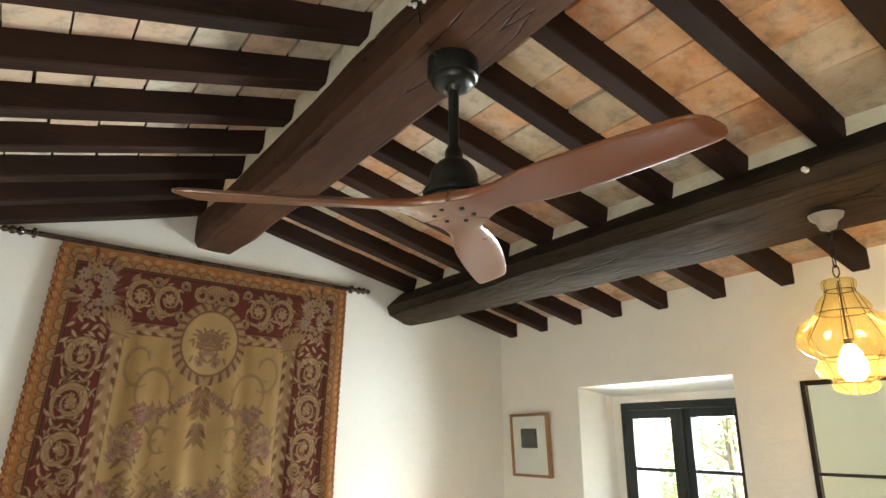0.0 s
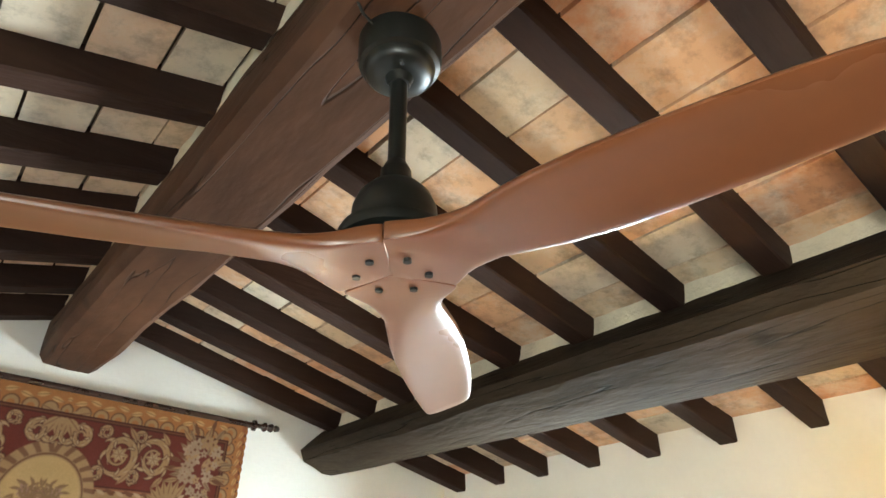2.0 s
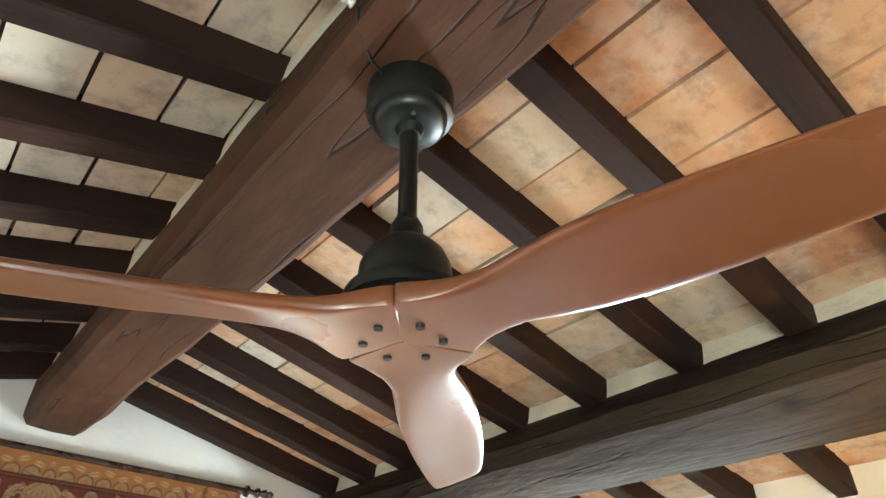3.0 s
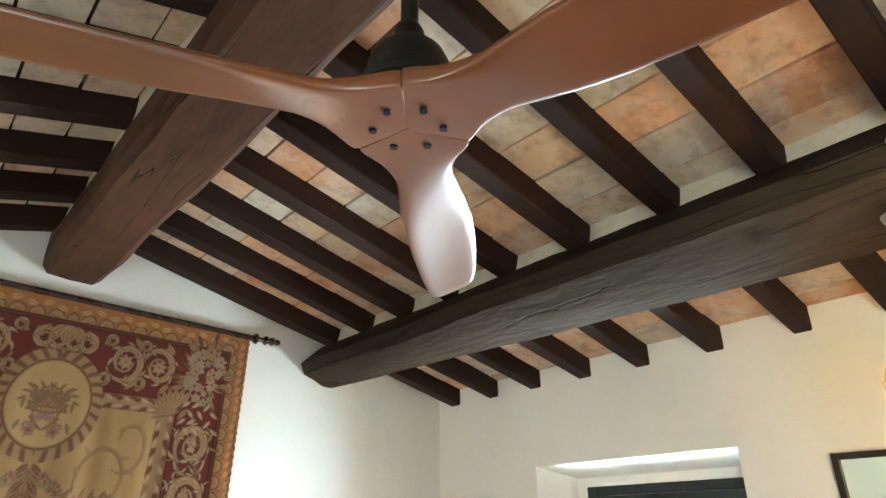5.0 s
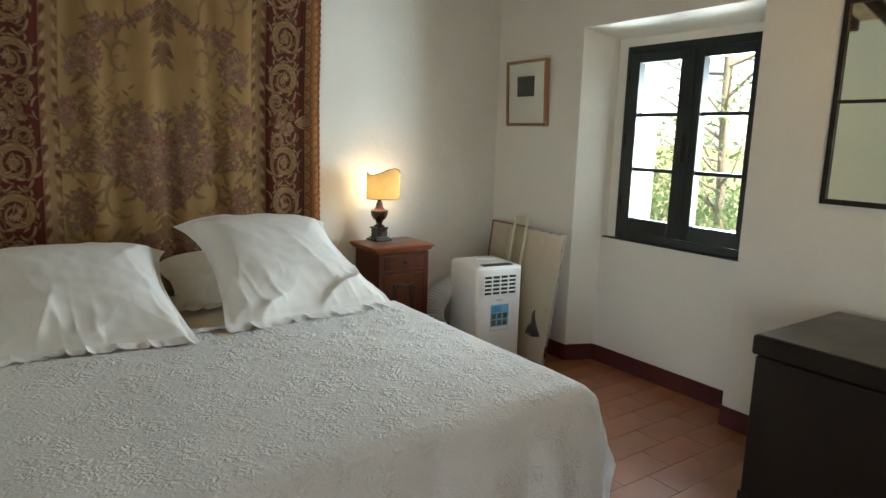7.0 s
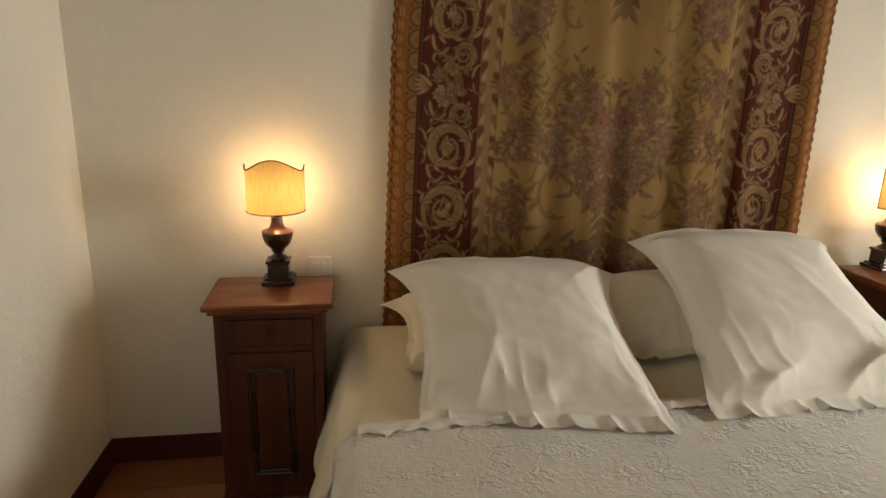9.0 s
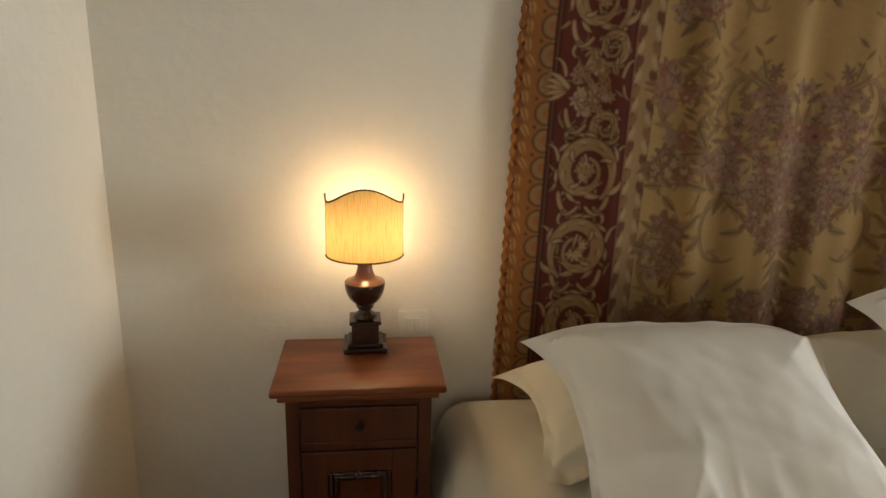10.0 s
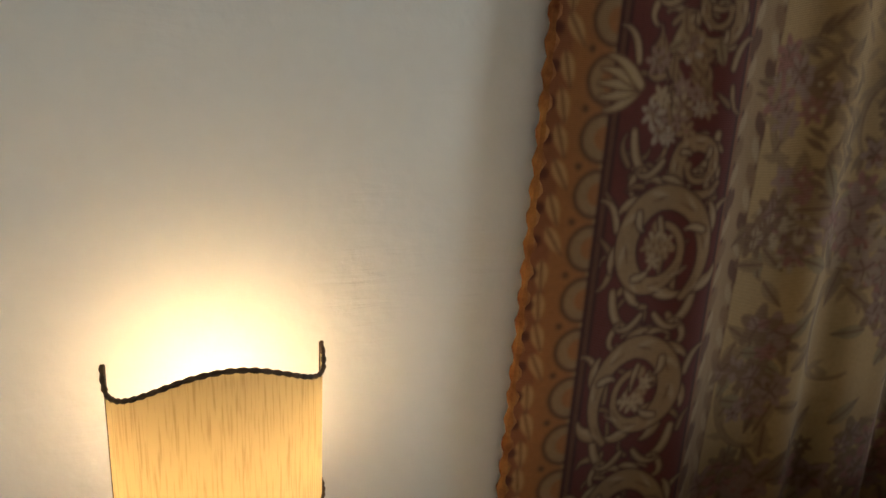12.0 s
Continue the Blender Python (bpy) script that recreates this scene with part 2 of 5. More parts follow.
PORCELAIN = material("white porcelain", (0.78, 0.76, 0.72), 0.2, 0.04, 20, 90, 0.05, 0.0005, coat=0.4)
LINEN = material("white cotton", (0.84, 0.83, 0.79), 0.9, 0.03, 4, 420, 0.25, 0.0008, spec=0.15)
SHEET = material("cream cotton sheet", (0.80, 0.75, 0.63), 0.9, 0.04, 4, 420, 0.25, 0.0008, spec=0.15)
ACWHITE = material("white appliance plastic", (0.80, 0.80, 0.78), 0.35, 0.02, 3, 150, 0.05, 0.0004)
ACDARK = material("dark grille void", (0.012, 0.013, 0.014), 0.6, 0.1, 20, 100, 0.05, 0.0005)
BLUE = material("pale blue sticker", (0.16, 0.42, 0.62), 0.4, 0.06, 12, 90, 0.05, 0.0003)
PAPER = material("white paper", (0.80, 0.78, 0.72), 0.8, 0.03, 5, 120, 0.08, 0.0004)
PRINT = material("black print ink", (0.035, 0.035, 0.038), 0.7, 0.3, 14, 60, 0.05, 0.0004, second=(0.13, 0.13, 0.13))
OAK = material("honey oak frame", (0.36, 0.17, 0.075), 0.4, 0.15, 6, 80, 0.2, 0.001, stretch=(4, 4, 1))
CHESTWOOD = material("black-brown chest leather", (0.012, 0.009, 0.007), 0.45, 0.25, 4, 60, 0.3, 0.003, second=(0.022, 0.015, 0.011), spec=0.22)
BRAID = material("brown braid trim", (0.10, 0.055, 0.022), 0.8, 0.3, 80, 300, 0.6, 0.002)
HOSE = material("grey-white duct", (0.62, 0.63, 0.64), 0.5, 0.08, 10, 90, 0.1, 0.001)
PANE = glass("window glass", (0.97, 0.985, 0.98))
AMBER = glass("amber blown glass", (0.985, 0.89, 0.60), 0.06, rough=0.05)
an = AMBER.node_tree
seeds, ripple, haze, glow = an.nodes.new("ShaderNodeTexNoise"), an.nodes.new("ShaderNodeMapRange"), an.nodes.new("ShaderNodeMixShader"), an.nodes.new("ShaderNodeBsdfTranslucent")
seeds.inputs["Scale"].default_value, glow.inputs[0].default_value = 55, (0.95, 0.66, 0.20, 1)
ripple.inputs["From Min"].default_value, ripple.inputs["From Max"].default_value = 0.35, 0.7
ripple.inputs["To Min"].default_value, ripple.inputs["To Max"].default_value = 0.0, 0.10
last = an.nodes["Material Output"].inputs[0].links[0].from_socket
an.links.new(seeds.outputs["Fac"], ripple.inputs["Value"]), an.links.new(ripple.outputs[0], haze.inputs[0])
an.links.new(last, haze.inputs[1]), an.links.new(glow.outputs[0], haze.inputs[2]), an.links.new(haze.outputs[0], an.nodes["Material Output"].inputs[0])
SHADE = shade_material()
BULB = glowing("warm bulb", (1.0, 0.74, 0.44), 14.5)
LANTERN_BULB = glowing("lantern bulb", (1.0, 0.70, 0.36), 17)
MIRROR = bpy.data.materials.new("mirror silver")
MIRROR.use_nodes = True
mb = MIRROR.node_tree.nodes["Principled BSDF"]
mb.inputs["Base Color"].default_value, mb.inputs["Metallic"].default_value, mb.inputs["Roughness"].default_value = (0.66, 0.65, 0.50, 1), 1.0, 0.03

# ---- mesh helpers ----


def part(name, bm, mat, parent=None, label="", smooth=False, crisp=40):
    """Links a bmesh as one mesh object, under a thing or a part."""
    bmesh.ops.recalc_face_normals(bm, faces=bm.faces)
    me = bpy.data.meshes.new(name)
    bm.to_mesh(me)
    bm.free()
    me.materials.append(mat)
    if smooth:
        me.polygons.foreach_set("use_smooth", [True] * len(me.polygons))
        me.set_sharp_from_angle(angle=radians(crisp))
    ob = new(name, me)
    if parent:
        ob.parent = parent
    if label:
        ob["label"] = label
    return ob


def thing(name, label, category, group="", m=None):
    ob = new(name)
    ob.empty_display_size = 0.1
    if m is not None:
        ob.matrix_world = m
    return tagged(ob, label, category, group)


def box(bm, x0, x1, y0, y1, z0, z1, bevel=0.0, m=None, seg=2):
    vs = [bm.verts.new(p) for p in ((x0, y0, z0), (x1, y0, z0), (x1, y1, z0), (x0, y1, z0), (x0, y0, z1), (x1, y0, z1), (x1, y1, z1), (x0, y1, z1))]
    fs = [bm.faces.new([vs[i] for i in q]) for q in ((3, 2, 1, 0), (4, 5, 6, 7), (0, 1, 5, 4), (1, 2, 6, 5), (2, 3, 7, 6), (3, 0, 4, 7))]
    if m is not None:
        for v in vs:
            v.co = m @ v.co
    if bevel:
        bmesh.ops.bevel(bm, geom=list({e for f in fs for e in f.edges}), offset=bevel, segments=seg, affect="EDGES", profile=0.5)
    return bm


def boxes(*rows, bevel=0.0):
    bm = bmesh.new()
    for r in rows:
        box(bm, *r, bevel=bevel)
    return bm


def prism(bm, poly, a, b, axis):
    """Extrudes a polygon from a to b along axis (x, y or z); poly holds the two other coordinates in order."""
    def at(p, h):
        return {"x": (h, p[0], p[1]), "y": (p[0], h, p[1]), "z": (p[0], p[1], h)}[axis]
    lo, hi = [bm.verts.new(at(p, a)) for p in poly], [bm.verts.new(at(p, b)) for p in poly]
    bm.faces.new(lo[::-1]), bm.faces.new(hi)
    for i in range(len(poly)):
        k = (i + 1) % len(poly)
        bm.faces.new((lo[i], lo[k], hi[k], hi[i]))
    return bm


def lathe(bm, profile, seg=32, m=None, lobe=None):
    """Turns (radius, height) rows round z."""
    rings = []
    for r, z in profile:
        ring = []
        for i in range(seg):
            a = 2 * math.pi * i / seg
            q = r * (lobe(a, z) if lobe else 1)
            p = Vector((q * math.cos(a), q * math.sin(a), z))
            ring.append(bm.verts.new(m @ p if m is not None else p))
        rings.append(ring)
    for a, b in zip(rings, rings[1:]):
        for i in range(seg):
            k = (i + 1) % seg
            bm.faces.new((a[i], a[k], b[k], b[i]))
    if profile[0][0] > 1e-4:
        bm.faces.new(rings[0][::-1])
    if profile[-1][0] > 1e-4:
        bm.faces.new(rings[-1])
    return bm


def tube(bm, points, r, seg=8, closed=False):
    """A round bar along points."""
    pts = [Vector(p) for p in points]
    n = len(pts)
    rings = []
    for i, p in enumerate(pts):
        d = (pts[(i + 1) % n] - pts[i - 1]) if closed else (pts[min(i + 1, n - 1)] - pts[max(i - 1, 0)])
        d.normalize()
        u = d.cross(Vector((0, 0, 1)))
        if u.length < 0.05:
            u = d.cross(Vector((1, 0, 0)))
        u.normalize()
        v = d.cross(u)
        rad = r[i] if isinstance(r, (list, tuple)) else r
        rings.append([bm.verts.new(p + rad * (math.cos(2 * math.pi * k / seg) * u + math.sin(2 * math.pi * k / seg) * v)) for k in range(seg)])
    pairs = list(zip(rings, rings[1:])) + ([(rings[-1], rings[0])] if closed else [])
    for a, b in pairs:
        for k in range(seg):
            q = (k + 1) % seg
            bm.faces.new((a[k], a[q], b[q], b[k]))
    if not closed:
        bm.faces.new(rings[0][::-1]), bm.faces.new(rings[-1])
    return bm


def sheet(bm, nu, nv, f):
    """A grid of f(u, v), u and v from 0 to 1."""
    g = [[bm.verts.new(f(i / nu, j / nv)) for j in range(nv + 1)] for i in range(nu + 1)]
    for i in range(nu):
        for j in range(nv):
            bm.faces.new((g[i][j], g[i + 1][j], g[i + 1][j + 1], g[i][j + 1]))
    return g


def wob(x, y, z, s):
    return noise.noise(Vector((x, y, z)) * s)


# ---- the room ----
XW, XE, YS, SLOPE = 0.244, 4.39, -1.6, 0.2525


def north(x):
    return 4.0 + 0.031 * (x - XW)


def under_e(x):
    return 2.475 + SLOPE * (4.39 - x)


def under_w(x):
    return 3.0 + SLOPE * (x - 2.07)


RH = 0.095  # rafter height

# floor tiles in one sheet with narrow joints
bm = boxes((XW - 0.3, 4.95, YS - 0.3, 4.4, -0.12, -0.004))
floor = tagged(part("floor", bm, material("floor grout", (0.20, 0.080, 0.040), 0.8)), "waxed red terracotta tile floor of the bedroom", "floor", kind="structure")

bm = bmesh.new()
prism(bm, [(XW - 0.3, north(XW - 0.3)), (4.95, north(4.95)), (4.95, 4.5), (XW - 0.3, 4.5)], -0.75, 3.6, "z")
tagged(part("wall_north", bm, PLASTER), "white limewashed plaster wall behind the bed", "wall", kind="structure")

bm = bmesh.new()
prism(bm, [(XE, YS), (XE, 2.245), (4.57, 2.262), (4.62, 2.264), (4.62, 2.29), (4.95, 2.29), (4.95, YS)], -0.75, 3.6, "z")
prism(bm, [(XE, 3.345), (XE, 4.6), (4.95, 4.6), (4.95, 3.20), (4.62, 3.20), (4.62, 3.262), (4.57, 3.27)], -0.75, 3.6, "z")
prism(bm, [(XE, 2.068), (XE, 3.6), (4.951, 3.6), (4.951, 1.965), (4.621, 1.965), (4.621, 2.01)], 2.245, 3.345, "y")
prism(bm, [(4.57, -0.75), (4.57, 0.812), (4.952, 0.812), (4.952, -0.75)], 2.25, 3.30, "y")
tagged(part("wall_east", bm, PLASTER), "white plaster wall with a deep window niche", "wall", kind="structure")

# the gap at y -1.20 to -0.10 is made up, unseen, for fill light
bm = boxes((XW - 0.3, XW, -0.10, 4.0, -0.75, 3.6), (XW - 0.3, XW, YS - 0.3, -1.20, -0.75, 3.6), (XW - 0.3, XW - 0.001, -1.20, -0.10, 2.2, 3.6), (XW - 0.299, XW - 0.001, -1.20, -0.10, -0.75, -0.005))
tagged(part("wall_west", bm, PLASTER), "white plaster side wall with an added, unseen opening for fill light", "wall", kind="structure")

bm = boxes((XW, 4.95, YS - 0.3, YS, -0.75, 3.6))
tagged(part("wall_south", bm, PLASTER), "white plaster end wall", "wall", kind="structure")

# painted band along the foot of the walls
BH, BT = 0.105, 0.006


def band(name, poly):
    tagged(part(name, prism(bmesh.new(), poly, 0.0, BH, "z"), BAND), "dark oxblood painted band at the wall's foot", "baseboard", kind="structure")


band("baseboard", [(XW, 4.0), (XE - BT, north(XE)), (XE - BT, north(XE) - BT), (XW + BT, 4.0 - BT)])
band("baseboard", [(XW, 4.0 - BT), (XW + BT, 4.0 - BT), (XW + BT, -0.10), (XW, -0.10)])
band("baseboard", [(XE, 2.245), (XE - BT, 2.245 + BT), (XE - BT, YS), (XE, YS)])
band("baseboard", [(XE, 3.345), (XE, 4.1), (XE - BT, 4.1), (XE - BT, 3.345 - BT)])
band("baseboard", [(XE, 3.345), (XE - BT, 3.345 - BT), (4.57 - BT, 3.27 - BT), (4.57, 3.27)])
band("baseboard", [(4.57, 3.27 - BT), (4.57 - BT, 3.27 - BT), (4.57 - BT, 2.262 + BT), (4.57, 2.262 + BT)])
band("baseboard", [(XE, 2.245), (XE, 2.245 + BT), (4.57 - BT, 2.262 + BT), (4.57, 2.262)])

# rough-hewn beams


def hewn(name, section, y0, y1, mat, label, amp, bow):
    """A beam along y: section(y) gives its outline in x and z; noise makes the axe marks."""
    bm = bmesh.new()
    n, rings = 90, []
    for i in range(n + 1):
        y = y0 + (y1 - y0) * i / n
        ring = []
        pts = section(y)
        for k, (x, z) in enumerate(pts):
            nx, nz = pts[(k + 1) % len(pts)]
            for s in (0.0, 0.5):
                px, pz = x + (nx - x) * s, z + (nz - z) * s
                ring.append(bm.verts.new((px + amp * (wob(px * 3, y * 1.3, pz * 3, 1.5) + 0.5 * wob(px * 3, y, pz * 3, 5)), y, pz + amp * wob(pz * 3 + 7, y * 1.2, px * 3, 1.7) + bow(y))))
        rings.append(ring)
    for a, b in zip(rings, rings[1:]):
        for k in range(len(a)):
            q = (k + 1) % len(a)
            bm.faces.new((a[k], a[q], b[q], b[k]))
    bm.faces.new(rings[0]), bm.faces.new(rings[-1][::-1])
    return tagged(part(name, bm, mat, smooth=True, crisp=24), label, "beam", kind="structure")


hewn("ridge_beam", lambda y: [(2.13, 3.06), (2.053, 2.955 - 0.03 * max(0.0, 2.0 - y)), (2.047, 2.806), (2.072, 2.776), (2.262, 2.764), (2.290, 2.786), (2.33, 3.06)], YS - 0.2, 4.15, BEAM,
     "thick rough-hewn dark oak ridge beam with cracks", 0.012, lambda y: 0.04 * max(0.0, (y - 2.6) / 1.5))


def purlin_section(y):
    """Outline of the purlin, slimmer where it enters the north wall."""
    k = min(1.15, max(0.0, (4.1 - y) / 2.5))
    return [(3.50, 2.735), (3.466, 2.708), (3.362 - 0.012 * k, 2.610), (3.385, 2.550), (3.500 + 0.03 * k, 2.503), (3.560 + 0.215 * k, 2.500), (3.60 + 0.21 * k, 2.545), (3.66 + 0.17 * k, 2.735)]


hewn("purlin_beam", purlin_section, YS - 0.2, 4.2, PURLIN, "long rough-hewn dark oak beam carrying the rafters", 0.012, lambda y: 0.0)


def rafter(y, east):
    """One squared rafter whose south lower edge lies at y."""
    bm = bmesh.new()
    w = 0.078 + 0.008 * random.uniform(-1, 1)
    x0, x1, fn = (2.18, 4.5, under_e) if east else (0.15, 2.21, under_w)
    n = 14
    rings = []
    ph = random.uniform(0, 50)
    for i in range(n + 1):
        x = x0 + (x1 - x0) * i / n
        z = fn(x)
        dy, dz = 0.006 * wob(x, ph, 0, 1.2), 0.006 * wob(x, ph, 9, 1.6)
        c = 0.006
        rings.append([bm.verts.new((x, y + dy + a, z + dz + b)) for a, b in ((0, c), (c, 0), (w - c, 0), (w, c), (w, RH + 0.02), (0, RH + 0.02))])
    for a, b in zip(rings, rings[1:]):
        for k in range(6):
            bm.faces.new((a[k], a[(k + 1) % 6], b[(k + 1) % 6], b[k]))
    bm.faces.new(rings[0]), bm.faces.new(rings[-1][::-1])
    return tagged(part("rafter", bm, RAFTER), "dark brown squared wooden rafter under terracotta tiles", "rafter", "ceiling rafters")


E_ROWS = [3.93, 3.60, 3.268, 2.93, 2.59, 2.222, 1.856, 1.52, 1.165] + [0.82 - 0.345 * k for k in range(8)]
W_ROWS = [3.95, 3.615, 3.28, 2.945, 2.608, 2.27, 1.93, 1.595, 1.25] + [0.905 - 0.345 * k for k in range(8)]
for y in E_ROWS:
    rafter(y, True)
for y in W_ROWS:
    rafter(y, False)


def tiles(bm, rows, x0, x1, fn, pitch):
    """Ceiling tiles, one by one, between the rafters' middle lines."""
    edges = [4.25] + [r + 0.04 for r in rows] + [YS - 0.2]
    for a, b in zip(edges, edges[1:]):
        x = x0 - random.uniform(0, pitch)
        while x < x1:
            g = random.uniform(0.0015, 0.0045)
            u0, u1 = x + g, x + pitch * random.uniform(0.97, 1.0) - g
            lift = RH + random.uniform(-0.001, 0.004)
            tilt = random.uniform(-0.003, 0.003)
            p = [(u0, b + 0.002, fn(u0) + lift), (u1, b + 0.002, fn(u1) + lift + tilt), (u1, a - 0.002, fn(u1) + lift + tilt), (u0, a - 0.002, fn(u0) + lift)]
            lo = [bm.verts.new(q) for q in p]
            hi = [bm.verts.new((q[0], q[1], q[2] + 0.028)) for q in p]
            bm.faces.new(lo[::-1]), bm.faces.new(hi)
            for i in range(4):
                k = (i + 1) % 4
                bm.faces.new((lo[i], lo[k], hi[k], hi[i]))
            x += pitch


bm = bmesh.new()
tiles(bm, E_ROWS, 2.16, 4.5, under_e, 0.175)
tagged(part("ceiling", bm, TILE), "old terracotta tiles laid between the rafters, stained with limewash", "ceiling", kind="structure")
bm = bmesh.new()
tiles(bm, W_ROWS, 0.15, 2.17, under_w, 0.163)
tagged(part("ceiling", bm, PALE_TILE), "old terracotta tiles in a paler cream tone laid between the rafters", "ceiling", kind="structure")
bm = bmesh.new()
prism(bm, [(-0.1, under_w(-0.1) + 0.118), (2.186, under_w(2.186) + 0.118), (4.95, under_e(4.95) + 0.118), (4.95, 3.7), (-0.1, 3.7)], YS - 0.3, 4.5, "y")
tagged(part("roof_deck", bm, material("dark mortar bed", (0.11, 0.085, 0.062), 0.9, 0.15, 8, 70, 0.6, 0.008)), "dark brown mortar bed above the ceiling tiles", "roof", kind="structure")


def fill(x0, z0, x_of, fn):
    """Mortar packed between the rafters on top of a beam: from the beam's edge (x0, z0) back and up to the tiles."""
    bm = bmesh.new()
    n = 420

    def f(u, v):
        y = YS + (4.12 - YS) * u
        xa, xb = x0 + 0.010 * wob(1, y, 0, 2.5), x_of(y) + 0.018 * wob(0.3, y, 0.6, 3.0)
        za, zb = z0(y) + 0.012 * wob(y, 3, 0, 5), fn(xb) + RH + 0.012
        s = v ** 0.55
        return (xa + (xb - xa) * s + 0.006 * wob(v, y, 2, 14), y, za + (zb - za) * v + 0.005 * wob(v, y, 8, 12))
    sheet(bm, n, 7, f)
    return bm


tagged(part("mortar_fill", fill(3.472, lambda y: 2.700, lambda y: 3.505, under_e), MORTAR, smooth=True), "cream lime mortar packed between rafters above the beam", "mortar", kind="structure")
tagged(part("mortar_fill", fill(2.058, lambda y: 2.945 - 0.03 * max(0.0, 2.0 - y), lambda y: 2.085, under_w), MORTAR, smooth=True), "cream lime mortar packed between rafters above the beam", "mortar", kind="structure")


# ---- window ----
win = tagged(new("window_1"), "dark grey-green wooden casement window with six panes in a deep niche", "window", kind="structure")
WX, WY0, WY1, WZ0, WZ1 = 4.62, 2.29, 3.20, 0.815, 1.965
bm = boxes((WX, WX + 0.07, WY1 - 0.045, WY1, WZ0, WZ1), (WX, WX + 0.07, WY0, WY0 + 0.045, WZ0, WZ1), (WX + 0.001, WX + 0.07, WY0 + 0.045, WY1 - 0.045, WZ1 - 0.045, WZ1), (WX - 0.012, WX + 0.07, WY0 + 0.045, WY1 - 0.045, WZ0, WZ0 + 0.05), bevel=0.004)
part("window_frame", bm, WINDOWPAINT, win)
for y0, y1 in ((2.745, WY1 - 0.047), (WY0 + 0.047, 2.743)):
    bm = bmesh.new()
    sx0, sx1 = WX - 0.018, WX + 0.04
    gl = (y0 + 0.07, y1 - 0.06) if y0 > 2.7 else (y0 + 0.06, y1 - 0.07)
    zb, zt = 0.952, 1.865
    box(bm, sx0, sx1, y0, gl[0], WZ0 + 0.052, WZ1 - 0.047, 0.004)
    box(bm, sx0, sx1, gl[1], y1, WZ0 + 0.052, WZ1 - 0.047, 0.004)
    box(bm, sx0 + 0.001, sx1, gl[0], gl[1], zt, WZ1 - 0.047, 0.004)
    box(bm, sx0 + 0.001, sx1, gl[0], gl[1], WZ0 + 0.052, zb, 0.004)
    leaf = part("casement", bm, WINDOWPAINT, win)
    for z in (1.246, 1.566):
        part("glazing_bar", box(bmesh.new(), sx0 + 0.008, sx1 - 0.004, gl[0], gl[1], z - 0.011, z + 0.011, 0.003), WINDOWPAINT, leaf)
    for z0, z1 in ((zb, 1.235), (1.257, 1.555), (1.577, zt)):
        pn = part("pane", box(bmesh.new(), WX + 0.012, WX + 0.015, gl[0], gl[1], z0, z1), PANE, leaf)
        pn.visible_shadow = False
part("meeting_strip", box(bmesh.new(), WX - 0.030, WX - 0.018, 2.720, 2.768, WZ0 + 0.06, WZ1 - 0.055, 0.004), WINDOWPAINT, win)
bm = bmesh.new()
box(bm, WX - 0.034, WX - 0.030, 2.732, 2.756, 1.30, 1.46, 0.0015)
tube(bm, [(WX - 0.034, 2.744, 1.40), (WX - 0.062, 2.744, 1.40), (WX - 0.070, 2.744, 1.385), (WX - 0.072, 2.748, 1.33), (WX - 0.066, 2.750, 1.30)], 0.007, 8)
part("window_handle", bm, IRON, win, "black iron window handle", True)
for y in (WY1 - 0.04, WY0 + 0.04):
    for z in (1.05, 1.42, 1.80):
        part("hinge", lathe(bmesh.new(), [(0.007, z - 0.035), (0.007, z + 0.035)], 10, Matrix.Translation((WX - 0.022, y, 0))), IRON, win)
part("window_sill", boxes((4.575, WX, 2.27, 3.265, 0.812, 0.817)), WINDOWPAINT, win, "dark painted sill strip")

# ---- tapestry and its pole ----
TX0, TX1, TZ0, TZ1 = 1.32, 2.985, 0.42, 2.70


def hang(x, z):
    """The tapestry's front: soft upright folds that deepen downwards."""
    d = min(1.0, max(0.0, (TZ1 - z) / 2.0))
    deep = min(1.0, max(0.0, (x - 1.35) / 0.5))
    wave = 0.010 * math.sin(x * 13 + 0.6) + (0.006 + 0.010 * deep) * math.sin(x * 28 + 0.5 * math.sin(z * 1.7)) + 0.006 * deep * math.sin(x * 51 + z)
    return north(x) - 0.030 - d * (0.014 + wave) - 0.004 * wob(x, z, 3, 2.2)


def tap_left(z):
    return 1.300 + 0.028 * (z - 0.62) + 0.045 * max(0.0, (z - 1.6) / 1.1)


def tap_right(z):
    return 2.990 + 0.010 * (z - 0.93) + 0.025 * max(0.0, (z - 1.6) / 1.1)


def pole_z(x):
    return 2.742 - 0.029 * (x - 1.2)


tap = thing("tapestry", "old floral tapestry, tan field, dark red scroll border, hanging", "tapestry")


